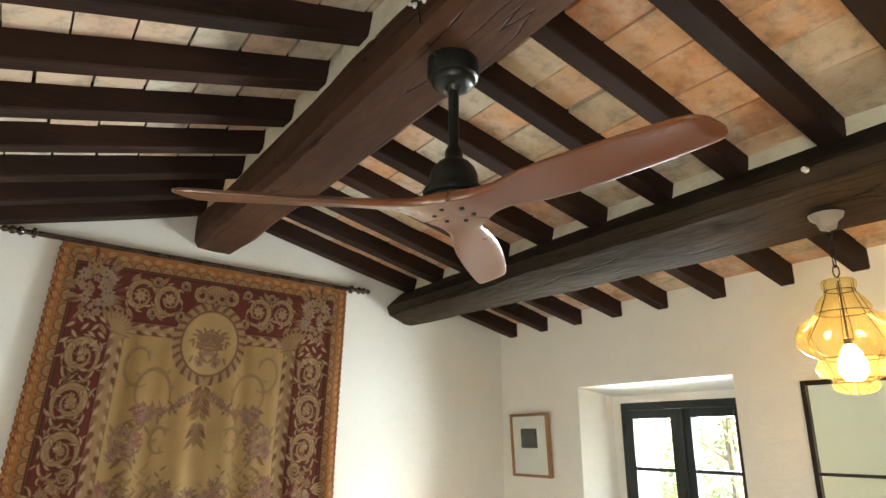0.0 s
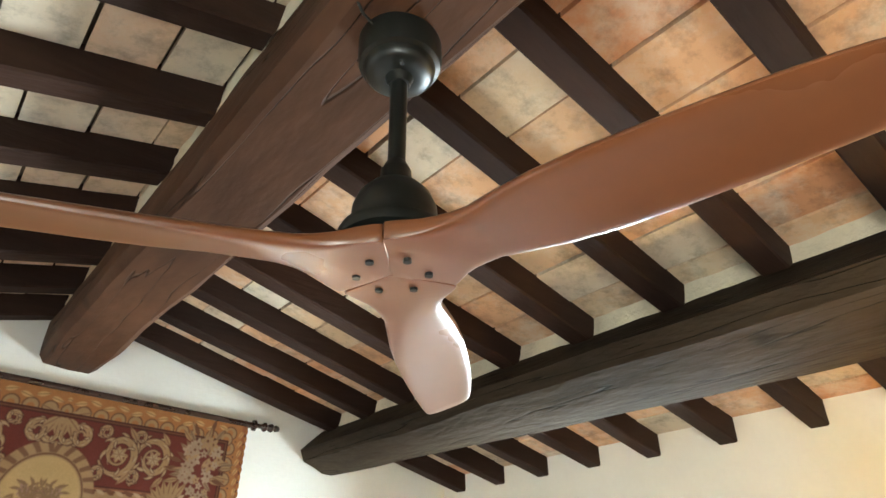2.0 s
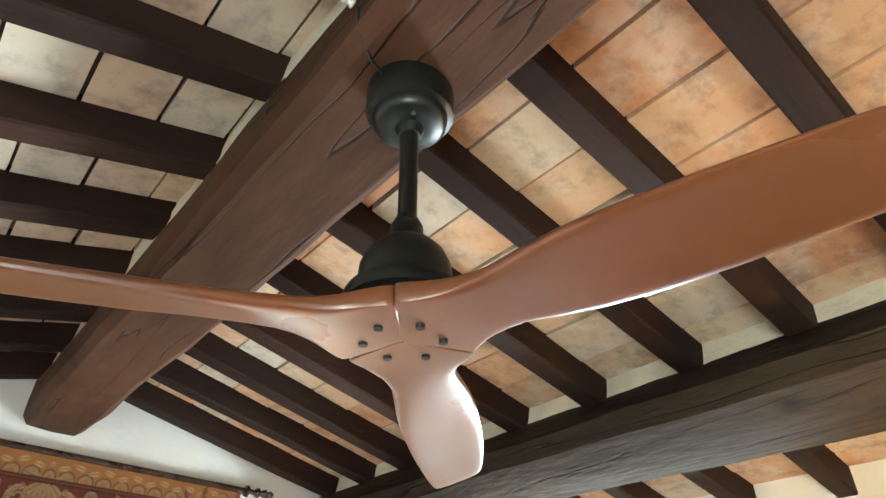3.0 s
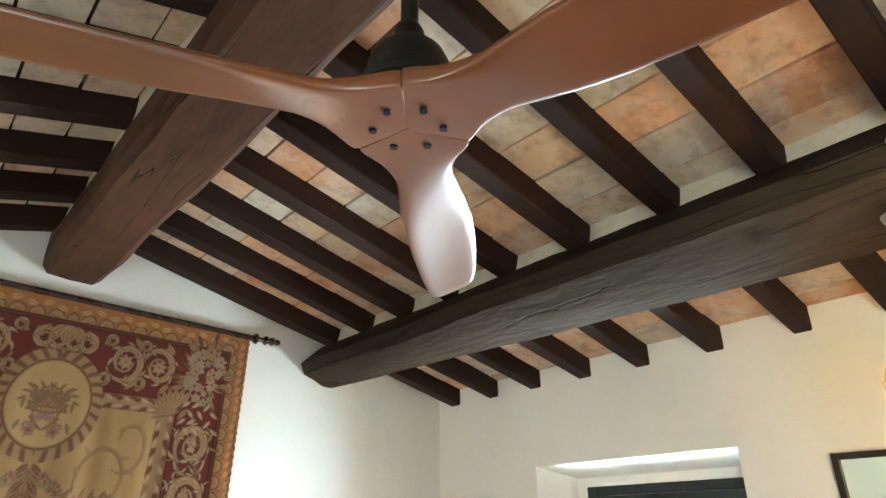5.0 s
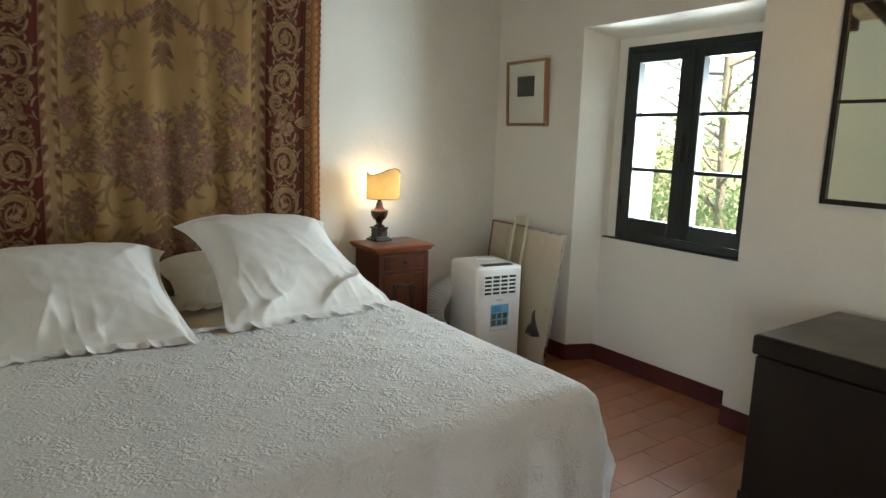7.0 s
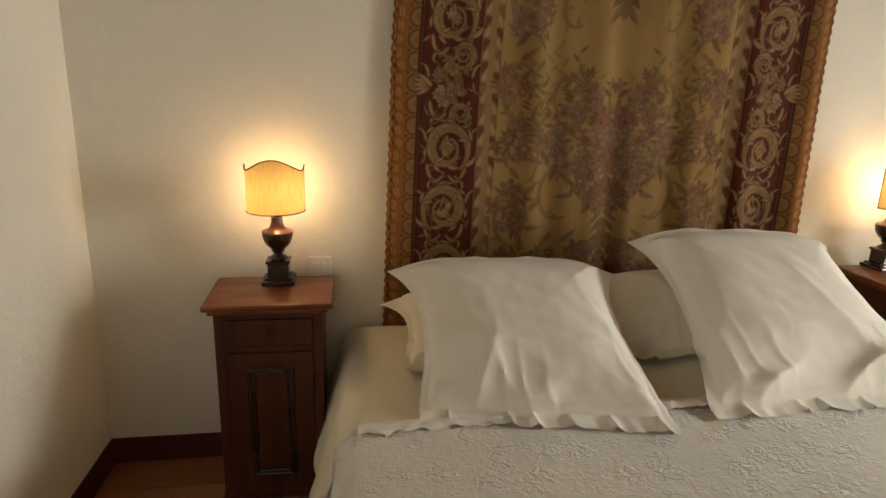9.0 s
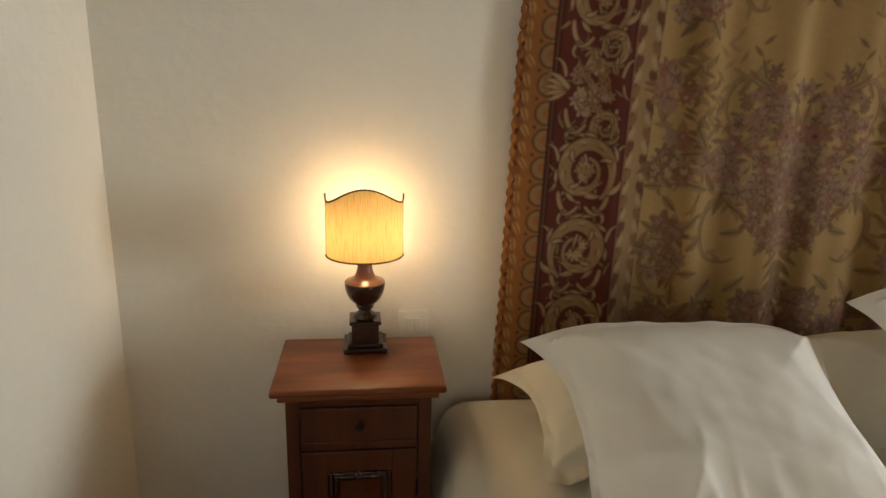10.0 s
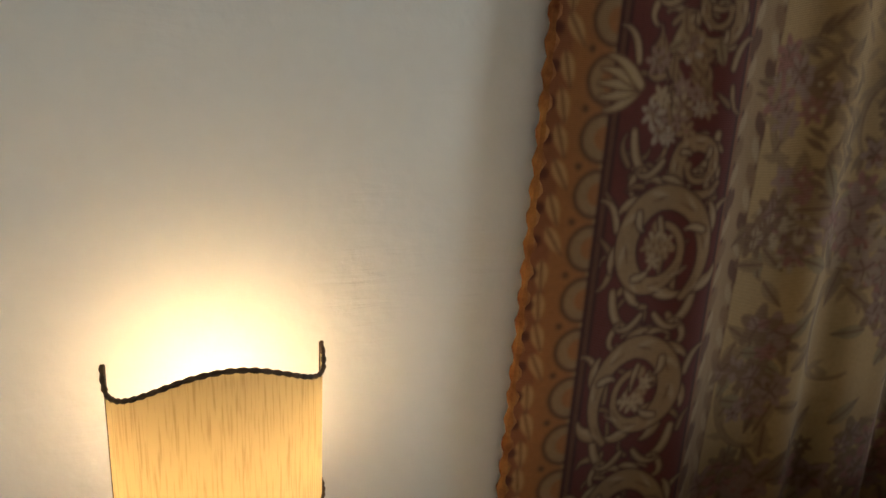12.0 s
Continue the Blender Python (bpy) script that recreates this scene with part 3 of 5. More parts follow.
class Weave:
    """A woven picture on a grid: one half is drawn from motifs and mirrored."""

    def __init__(self, nx, nz, width, height):
        self.nx, self.nz, self.w, self.h = nx, nz, width, height
        self.c = np.zeros((nz, nx, 3))
        self.x = (np.arange(nx) / (nx - 1) * width)[None, :] + np.zeros((nz, 1))
        self.z = (np.arange(nz) / (nz - 1) * height)[:, None] + np.zeros((1, nx))
        self.cell = width / (nx - 1)

    def window(self, x, z, r):
        i0, i1 = max(0, int((x - r) / self.cell)), min(self.nx, int((x + r) / self.cell) + 2)
        k = self.h / (self.nz - 1)
        j0, j1 = max(0, int((z - r) / k)), min(self.nz, int((z + r) / k) + 2)
        return slice(j0, j1), slice(i0, i1)

    def lay(self, w, mask, color):
        m = np.clip(mask, 0, 1)[..., None]
        self.c[w] = self.c[w] * (1 - m) + np.array(color) * m

    def fill(self, mask, color):
        self.lay((slice(None), slice(None)), mask, color)

    def rect(self, x0, x1, z0, z1, color):
        s = 0.003
        m = np.minimum.reduce([(self.x - x0) / s, (x1 - self.x) / s, (self.z - z0) / s, (z1 - self.z) / s])
        self.fill(m, color)

    def dot(self, x, z, r, color):
        w = self.window(x, z, r + 0.01)
        d = np.hypot(self.x[w] - x, self.z[w] - z)
        self.lay(w, (r - d) / 0.004 + 0.5, color)

    def leaf(self, x, z, a, length, width, color, vein=None):
        w = self.window(x, z, length + 0.01)
        dx, dz = self.x[w] - x, self.z[w] - z
        u, v = dx * math.cos(a) + dz * math.sin(a), -dx * math.sin(a) + dz * math.cos(a)
        s = np.clip(u / length, 0, 1)
        half = width * np.sin(np.pi * s ** 0.75) + 1e-5
        inside = (half - np.abs(v)) / 0.003 + 0.3
        inside = np.where((u < 0) | (u > length), 0, inside)
        self.lay(w, inside, color)
        if vein is not None:
            self.lay(w, np.where(inside > 0.5, (0.0035 - np.abs(v)) / 0.003, 0) * 0.8, vein)

    def stroke(self, pts, width, color):
        for (x, z), wd in zip(pts, width):
            self.dot(x, z, wd, color)

    def flower(self, x, z, r, petals, color, mid, heart, rng):
        w = self.window(x, z, r * 1.2)
        dx, dz = self.x[w] - x, self.z[w] - z
        d, a = np.hypot(dx, dz), np.arctan2(dz, dx) + rng.uniform(0, 6)
        edge = r * (0.78 + 0.22 * np.cos(petals * a))
        self.lay(w, (edge - d) / 0.004, color)
        self.lay(w, np.where(d < edge, np.clip(np.cos(petals * a + np.pi) * 1.2 - 0.2, 0, 1) * (d > r * 0.25), 0) * 0.75, mid)
        self.lay(w, (r * 0.58 * (0.8 + 0.2 * np.cos(petals * a + 1)) - d) / 0.004 * (d > r * 0.46), mid)
        self.lay(w, (r * 0.24 - d) / 0.003, heart)

    def hook(self, x, z, a, length, bend, thick, color, lit, rim=None):
        """A curled, tapering leaf blade with a light upper edge and a dark rim."""
        n = max(8, int(length / 0.004))
        pts, wd, px, pz = [], [], x, z
        for i in range(n):
            s = i / (n - 1)
            pts.append((px, pz)), wd.append(thick * (0.35 + 0.65 * math.sin(math.pi * min(1, 0.15 + s * 0.85))) * (1 - 0.5 * s))
            d = a + bend * s * s
            px, pz = px + length / n * math.cos(d), pz + length / n * math.sin(d)
        if rim is not None:
            self.stroke(pts, [w + 0.0028 for w in wd], rim)
        self.stroke(pts, wd, color)
        c = a + bend / 2 + math.pi / 2
        self.stroke([(q[0] + 0.35 * w * math.cos(c), q[1] + 0.35 * w * math.sin(c)) for q, w in zip(pts, wd)], [0.45 * w for w in wd], lit)

    def scroll(self, x, z, r, turn, start, color, lit, thick):
        """A leafy acanthus volute that winds inwards from radius r: a broad lobed outer leaf, a slim inner curl."""
        pts, wd, tan = [], [], []
        for i in range(130):
            s = i / 129
            a = start + turn * s * 2 * math.pi * 1.42
            q = r * (1 - 0.64 * s ** 0.9)
            pts.append((x + q * math.cos(a), z + 1.14 * q * math.sin(a)))
            wd.append(thick * (0.18 + 0.95 * math.sin(math.pi * min(1, 0.04 + 1.15 * s)) ** 1.2 if s < 0.78 else 0.34) * (1 - 0.35 * s))
            tan.append(a + turn * math.pi / 2)
        for i in range(3, 84, 13):
            self.hook(pts[i][0], pts[i][1], tan[i] - turn * 0.60, r * 0.70, turn * 1.3, thick * 0.62, color, lit, DEEP)
        self.stroke(pts, [w + 0.003 for w in wd], DEEP)
        self.stroke(pts, wd, color)
        for i in range(2, 100, 11):
            w = wd[i]
            self.hook(pts[i][0], pts[i][1], tan[i] - turn * 0.30, r * 0.42, turn * 0.7, 0.30 * w, lit, lit)
            self.hook(pts[i][0], pts[i][1], tan[i] + turn * 0.30, r * 0.34, turn * 0.2, 0.10 * w, BROWN, BROWN)
        for i in (18, 46, 70):
            self.hook(pts[i][0], pts[i][1], tan[i] + turn * 0.9, r * 0.40, turn * 1.2, thick * 0.32, lit, PALE, DEEP)
        self.dot(pts[-1][0], pts[-1][1], thick * 0.5, color)


RED, GOLD, CREAM, TAN, BROWN = (0.100, 0.020, 0.013), (0.27, 0.110, 0.036), (0.338, 0.210, 0.090), (0.250, 0.148, 0.072), (0.110, 0.044, 0.021)
ROSE, MAUVE, PALE, GREEN, DEEP = (0.23, 0.095, 0.066), (0.225, 0.128, 0.088), (0.310, 0.208, 0.118), (0.172, 0.100, 0.046), (0.050, 0.012, 0.009)


def paint_tapestry(nx, nz, width, height):
    rng = random.Random(4)
    p = Weave(nx, nz, width, height)
    w2 = width / 2
    line, soft = (0.168, 0.090, 0.043), (0.228, 0.136, 0.063)
    p.fill(np.ones_like(p.x), CREAM)
    p.fill(0.3 + 0.3 * np.sin(p.x * 60) * np.sin(p.x * 17 + 1) + 0.2 * np.sin(p.z * 3), (0.262, 0.146, 0.055))

    # golden outer band, its scallops cut by the inner stripes
    p.rect(-1, 0.085, -1, height + 1, GOLD)
    p.rect(-1, 2, -1, 0.085, GOLD)
    step = 0.074
    for k in range(int(height / step) + 1):
        z = 0.05 + k * step
        p.dot(0.082, z, 0.034, BROWN), p.dot(0.082, z, 0.028, TAN), p.dot(0.086, z, 0.016, GOLD)
        p.dot(0.052, z + step / 2, 0.005, BROWN)
    for k in range(int(w2 / step) + 2):
        x = 0.10 + k * step
        p.dot(x, 0.082, 0.034, BROWN), p.dot(x, 0.082, 0.028, TAN), p.dot(x, 0.086, 0.016, GOLD)
    p.rect(-1, 0.026, -1, height + 1, (0.22, 0.075, 0.030))
    for k in range(int(height / 0.045)):
        z = 0.03 + k * 0.045
        p.leaf(0.016, z, 1.25 + 0.3 * rng.uniform(-1, 1), 0.050, 0.010, (0.40, 0.21, 0.085), BROWN)
        p.dot(0.004, z + 0.02, 0.008, (0.10, 0.03, 0.015))
    for k in range(int(w2 / 0.06)):
        x = 0.10 + k * 0.06
        p.leaf(x, 0.035, 0.25 * (1 if k % 2 else -1), 0.058, 0.011, (0.40, 0.23, 0.10), BROWN)
    for s in (0, 1, 2, 3):
        p.leaf(w2 - 0.01, 0.10, math.pi + 0.3 - 0.5 * s, 0.10, 0.016, TAN, BROWN)

    # inner stripes and the red border
    p.rect(0.085, 2, 0.085, height + 1, DEEP)
    p.rect(0.092, 2, 0.092, height + 1, BROWN)
    p.rect(0.099, 2, 0.099, height + 1, DEEP)
    p.rect(0.105, 2, 0.105, height + 1, RED)
    p.rect(0.302, 2, 0.360, height + 1, DEEP)
    p.rect(0.308, 2, 0.366, height + 1, (0.19, 0.075, 0.036))
    p.rect(0.318, 2, 0.376, height + 1, DEEP)
    p.rect(0.323, 2, 0.381, height + 1, TAN)
    p.rect(0.378, 2, 0.425, height + 1, BROWN)
    p.rect(0.384, 2, 0.431, height + 1, CREAM)
    m = (p.x > 0.384) & (p.z > 0.431)
    p.fill(np.where(m, 0.3 + 0.3 * np.sin(p.x * 60) * np.sin(p.x * 17 + 1) + 0.2 * np.sin(p.z * 3), 0), (0.262, 0.146, 0.055))
    for k in range(int(height / 0.038)):
        z = 0.39 + k * 0.038
        s = 1 if k % 2 else -1
        p.leaf(0.350 + 0.014 * s, z, math.pi / 2 - 0.5 * s, 0.050, 0.012, rng.choice((BROWN, (0.19, 0.10, 0.045))))
        p.leaf(0.350 - 0.016 * s, z, math.pi / 2 + 0.4 * s, 0.045, 0.009, PALE)
    for k in range(12):
        x = 0.40 + k * 0.038
        s = 1 if k % 2 else -1
        p.leaf(x, 0.402 + 0.010 * s, 0.5 * s, 0.048, 0.010, BROWN)
        p.leaf(x, 0.402 - 0.010 * s, -0.4 * s, 0.044, 0.008, PALE)

    def spray(x, z, a, n, size, col):
        for s in range(n):
            x1, z1 = x + size * 0.8 * s * math.cos(a), z + size * 0.8 * s * math.sin(a)
            p.dot(x1, z1, 0.0028, line)
            p.leaf(x1, z1, a + (0.8 if s % 2 else -0.8), size, size * 0.17, col)

    def cluster(cx, c2, rx, rz, n, size, colors):
        for _ in range(n):
            a, r = rng.uniform(0, 6.3), math.sqrt(rng.random())
            p.leaf(cx + rx * 1.2 * r * math.cos(a), c2 + rz * 1.2 * r * math.sin(a), rng.uniform(0, 6.3), size * 1.7, size * 0.34, rng.choice((GREEN, soft, soft, (0.22, 0.15, 0.075))), BROWN)
        for _ in range(n):
            a, r = rng.uniform(0, 6.3), math.sqrt(rng.random())
            q = size * rng.uniform(0.55, 1.1)
            x, z = cx + rx * r * math.cos(a), c2 + rz * r * math.sin(a)
            p.flower(x, z, q, rng.choice((5, 6, 7)), rng.choice(colors), rng.choice((MAUVE, BROWN, line)), rng.choice((PALE, BROWN, ROSE)), rng)
            if q > size * 0.8:
                for t in range(5):
                    p.leaf(x, z, t * 1.26 + rng.random(), q * 0.62, q * 0.2, rng.choice(colors), BROWN)

    # red side border: leafy volutes round half-open blossoms, with flower bunches between them
    z, k = 0.56, 0
    while z < height:
        x, s = 0.204, (1 if k % 2 else -1)
        for _ in range(26):
            bx, bz = x + rng.uniform(-0.085, 0.085), z + rng.uniform(-0.09, 0.14)
            p.hook(bx, bz, rng.uniform(0, 6.3), rng.uniform(0.028, 0.055), rng.uniform(-2.4, 2.4), rng.uniform(0.0035, 0.006), rng.choice((TAN, (0.14, 0.075, 0.035), BROWN)), TAN, DEEP)
        for t in (-1, 1):
            p.hook(x + t * 0.070, z + 0.060, math.pi / 2 + t * 0.15, 0.105, t * 2.6, 0.0075, TAN, PALE, DEEP)
            p.hook(x - t * 0.020, z + 0.165, -math.pi / 2 + t * 0.5, 0.085, t * 1.9, 0.0070, TAN, PALE, DEEP)
            p.hook(x + t * 0.052, z + 0.112, t * 0.9 + (0 if t > 0 else math.pi), 0.055, t * 3.0, 0.0055, TAN, PALE, DEEP)
            p.hook(x - t * 0.078, z - 0.030, -math.pi / 2 - t * 0.2, 0.062, -t * 1.5, 0.0060, TAN, PALE, DEEP)
            p.hook(x + t * 0.012, z + 0.100, math.pi / 2 - t * 0.7, 0.060, -t * 2.0, 0.0055, TAN, PALE, DEEP)
        if k % 4 == 3:
            for t in (-1, 1):
                p.scroll(x + 0.045, z + t * 0.105, 0.042, t, 1.5 - t, TAN, PALE, 0.011)
            cluster(x, z, 0.056, 0.072, 17, 0.024, (PALE, MAUVE, TAN, (0.30, 0.215, 0.15)))
            for t in range(5):
                p.hook(x - 0.070, z, math.pi - 0.8 + 0.4 * t, 0.070, 0.8 - 0.4 * t, 0.0075, (0.33, 0.22, 0.11), PALE, BROWN)
        else:
            p.scroll(x, z, 0.083, s, 2.2 if s > 0 else 0.9, TAN, PALE, 0.0185)
            p.hook(x - 0.002, z - 0.045, math.pi / 2 + 0.3 * s, 0.045, -0.4 * s, 0.005, TAN, PALE, DEEP)
            for t in range(7):
                fx, fz = x + rng.uniform(-0.018, 0.018), z + rng.uniform(-0.020, 0.020)
                p.flower(fx, fz, rng.uniform(0.014, 0.020), 5, rng.choice((TAN, PALE)), BROWN, PALE, rng)
        z += 0.226
        k += 1
    # red top border
    for k, x in enumerate((0.425, 0.575)):
        s = 1 if k else -1
        p.scroll(x, 0.225, 0.082, s, 0.4, TAN, PALE, 0.0145)
        p.flower(x, 0.225, 0.038, 7, TAN, (0.21, 0.115, 0.06), PALE, rng)
        for t in range(6):
            p.leaf(x, 0.225, t * 1.05, 0.033, 0.008, PALE, BROWN)
        for t in (-1, 1):
            p.scroll(x + 0.075, 0.225 + t * 0.085, 0.026, t, 1.0, TAN, PALE, 0.007)
            p.leaf(x - 0.06, 0.225 + t * 0.07, t * 0.9, 0.07, 0.012, TAN, BROWN)
    for k in range(10):
        p.leaf(0.325, 0.43, -2.1 + k * 0.26, 0.15 - 0.006 * k, 0.019, TAN, BROWN)
    # corner bunch of pale blossoms, trailing down
    for _ in range(46):
        a, r = rng.uniform(0, 6.3), 0.13 * math.sqrt(rng.random())
        p.leaf(0.20 + 0.8 * r * math.cos(a), 0.25 + 1.5 * r * math.sin(a), a, 0.070, 0.011, rng.choice((TAN, BROWN, (0.19, 0.12, 0.07))), BROWN)
    for _ in range(40):
        a, r = rng.uniform(0, 6.3), 0.105 * math.sqrt(rng.random())
        p.flower(0.20 + 0.85 * r * math.cos(a), 0.23 + 1.3 * r * math.sin(a), rng.uniform(0.018, 0.036), 5, rng.choice((TAN, (0.23, 0.155, 0.10), (0.26, 0.18, 0.12))), MAUVE, BROWN, rng)
    for t in (0.15, 0.20, 0.25):
        spray(t, 0.36, 1.57 + 0.2 * math.sin(t * 90), 4, 0.05, PALE)

    # arabesques of the field: paired C-scrolls
    for cx, c2, r, t in ((0.485, 0.58, 0.085, 1), (0.56, 0.73, 0.115, -1), (0.47, 0.98, 0.085, -1), (0.645, 0.95, 0.055, 1), (0.47, 1.24, 0.085, 1), (0.47, 1.48, 0.085, -1), (0.47, 1.72, 0.085, 1), (0.64, 1.28, 0.07, -1), (0.63, 1.62, 0.08, 1)):
        pts = [(cx + r * (1 - 0.45 * i / 110) * math.cos(t * i / 110 * 5.0 + 1), c2 + 1.45 * r * (1 - 0.45 * i / 110) * math.sin(t * i / 110 * 5.0 + 1)) for i in range(111)]
        wd = [0.0025 + 0.0055 * math.sin(math.pi * i / 110) for i in range(111)]
        p.stroke(pts, wd, line)
        p.stroke([(q[0] - 0.0015, q[1] - 0.0015) for q in pts], [0.55 * w for w in wd], soft)
        for i in range(8, 104, 16):
            p.leaf(pts[i][0], pts[i][1], rng.uniform(0, 6), 0.045, 0.008, soft)
    # medallion
    cz = 0.44
    q = np.hypot((p.x - w2) / 0.205, (p.z - cz) / 0.235)
    ang = np.arctan2(p.z - cz, p.x - w2)
    p.fill((1 - q) / 0.02, TAN)
    p.fill(np.where((q < 1) & (q > 0.80), np.clip(np.sin(ang * 26 + 10 * (q - 0.9)) * 2, 0, 1), 0) * 0.85, BROWN)
    p.fill((0.80 - q) / 0.02, BROWN)
    p.fill((0.765 - q) / 0.02, TAN)
    p.fill((0.74 - q) / 0.02, CREAM)
    for s in (0.03, 0.085):
        p.scroll(w2 - s, 0.175, 0.042, -1, 0.0, TAN, PALE, 0.012)
    for k in range(5):
        p.leaf(w2 - 0.02, 0.11, 0.6 + k * 0.45, 0.08, 0.015, TAN, BROWN)
    cluster(w2 - 0.035, cz + 0.02, 0.055, 0.095, 17, 0.030, (MAUVE, line, ROSE, soft))
    for k in range(7):
        spray(w2 - 0.03, cz, -math.pi / 2 - 1.3 + 0.45 * k, 3, 0.038, line)
    # drop below the medallion and its garlands
    for k in range(34):
        a = math.pi / 2 + abs(rng.uniform(0, 0.9))
        p.leaf(w2 - 0.004, 0.67 + 0.27 * rng.random(), a, rng.uniform(0.05, 0.10), 0.011, rng.choice((BROWN, GREEN, (0.17, 0.09, 0.04))), soft)
    for k in range(9):
        s = k / 8
        cluster(w2 - 0.06 - 0.27 * s, 0.735 + 0.07 * math.sin(s * 2.6) + 0.03 * s, 0.022, 0.022, 3, 0.026, (ROSE, MAUVE, PALE, line))
    dark = (MAUVE, ROSE, (0.24, 0.145, 0.10), line)
    cluster(0.545, 0.84, 0.045, 0.05, 9, 0.034, dark)
    cluster(0.475, 0.98, 0.065, 0.085, 20, 0.038, (MAUVE, (0.235, 0.15, 0.10), PALE, ROSE))
    cluster(0.445, 1.22, 0.050, 0.070, 13, 0.036, dark)
    cluster(0.455, 1.44, 0.055, 0.085, 15, 0.038, (ROSE, MAUVE, PALE, line))
    cluster(0.455, 1.70, 0.060, 0.090, 15, 0.040, dark)
    cluster(0.455, 1.94, 0.070, 0.100, 17, 0.042, (GREEN, MAUVE, ROSE))
    # great bouquet in the middle, with sprays rising from it
    for k in range(16):
        spray(w2 - 0.02 - 0.30 * rng.random(), 1.36 + rng.uniform(-0.05, 0.2), -math.pi / 2 - rng.uniform(-0.25, 0.75), 8, 0.040, rng.choice((soft, line, GREEN)))
    cluster(w2 - 0.10, 1.27, 0.12, 0.09, 18, 0.034, dark)
    cluster(w2 - 0.11, 1.45, 0.16, 0.11, 36, 0.044, (MAUVE, (0.24, 0.15, 0.10), ROSE, (0.26, 0.17, 0.10)))
    cluster(w2 - 0.06, 1.62, 0.08, 0.08, 14, 0.040, dark)
    for k in range(14):
        p.leaf(w2 - 0.004, 1.70 + 0.3 * rng.random(), math.pi / 2 + abs(rng.uniform(0, 1.0)), 0.08, 0.011, rng.choice((GREEN, BROWN, line)))
    cluster(w2 - 0.12, 1.95, 0.18, 0.12, 30, 0.046, (ROSE, MAUVE, GREEN, line))
    half = (nx + 1) // 2
    p.c[:, nx - half:] = p.c[:, :half][:, ::-1]
    g = np.random.RandomState(3)
    p.c *= 1 + 0.18 * (g.rand(nz, nx, 1) - 0.5)
    blur = p.c.copy()
    blur[1:-1, 1:-1] = (2 * p.c[1:-1, 1:-1] + p.c[:-2, 1:-1] + p.c[2:, 1:-1] + p.c[1:-1, :-2] + p.c[1:-1, 2:]) / 6
    return blur


def weave_material():
    m = bpy.data.materials.new("woven wool")
    m.use_nodes = True
    n, l = m.node_tree.nodes, m.node_tree.links
    b = n["Principled BSDF"]
    b.inputs["Roughness"].default_value, b.inputs["Specular IOR Level"].default_value = 0.95, 0.1
    b.inputs["Sheen Weight"].default_value = 0.15
    at, tc = n.new("ShaderNodeAttribute"), n.new("ShaderNodeTexCoord")
    at.attribute_name = "weave"
    wv = n.new("ShaderNodeTexWave")
    wv.bands_direction = "Z"
    wv.inputs["Scale"].default_value, wv.inputs["Distortion"].default_value = 130, 1.5
    no = n.new("ShaderNodeTexNoise")
    no.inputs["Scale"].default_value = 7
    l.new(tc.outputs["Object"], wv.inputs["Vector"]), l.new(tc.outputs["Object"], no.inputs["Vector"])
    mr = n.new("ShaderNodeMapRange")
    mr.inputs["To Min"].default_value, mr.inputs["To Max"].default_value = 0.75, 1.12
    l.new(no.outputs["Fac"], mr.inputs["Value"])
    hs = n.new("ShaderNodeHueSaturation")
    l.new(at.outputs["Color"], hs.inputs["Color"]), l.new(mr.outputs[0], hs.inputs["Value"])
    l.new(hs.outputs[0], b.inputs["Base Color"])
    bp = n.new("ShaderNodeBump")
    bp.inputs["Strength"].default_value, bp.inputs["Distance"].default_value = 0.4, 0.0012
    l.new(wv.outputs["Fac"], bp.inputs["Height"]), l.new(bp.outputs[0], b.inputs["Normal"])
    return m


WOOL = weave_material()
NX, NZ = 601, 801
pattern = paint_tapestry(NX, NZ, TX1 - TX0, TZ1 - TZ0)
gx, gz = np.linspace(TX0, TX1, NX), np.linspace(TZ1, TZ0, NZ)
verts = []
for z in gz:
    for x in gx:
        u = (x - TX0) / (TX1 - TX0)
        q = tap_left(z) * (1 - u) + tap_right(z) * u
        zz = z + (pole_z(q) - TZ1 - 0.008) * max(0.0, (z - 1.7) / (TZ1 - 1.7))
        verts.append((q, hang(q, z), zz))
faces = [(j * NX + i, j * NX + i + 1, (j + 1) * NX + i + 1, (j + 1) * NX + i) for j in range(NZ - 1) for i in range(NX - 1)]
me = bpy.data.meshes.new("cloth")
me.from_pydata(verts, [], faces)
col = me.color_attributes.new("weave", "FLOAT_COLOR", "POINT")
col.data.foreach_set("color", np.concatenate([pattern.reshape(-1, 3), np.ones((NX * NZ, 1))], 1).ravel())
me.polygons.foreach_set("use_smooth", [True] * len(me.polygons))
me.materials.append(WOOL)
cloth = new("cloth", me)
cloth.parent = tap
EDGE = material("golden wool edging", (0.36, 0.155, 0.05), 0.95, 0.25, 30, 200, 0.8, 0.003, second=(0.16, 0.05, 0.02), spec=0.1)
for side_x in (tap_left, tap_right):
    pts = [(side_x(z), hang(side_x(z), z) + 0.006, z) for z in [TZ1 - 0.01 * i for i in range(229)]]
    part("side_edging", tube(bmesh.new(), pts, [0.0075 + 0.0028 * math.sin(i * 1.7) for i in range(229)], 8), EDGE, tap, "golden-brown corded edge", True)

pole = thing("curtain_pole", "dark turned wooden pole with carved finials above the tapestry", "curtain pole")


def pole_at(x):
    return (x, north(x) - 0.045, pole_z(x))


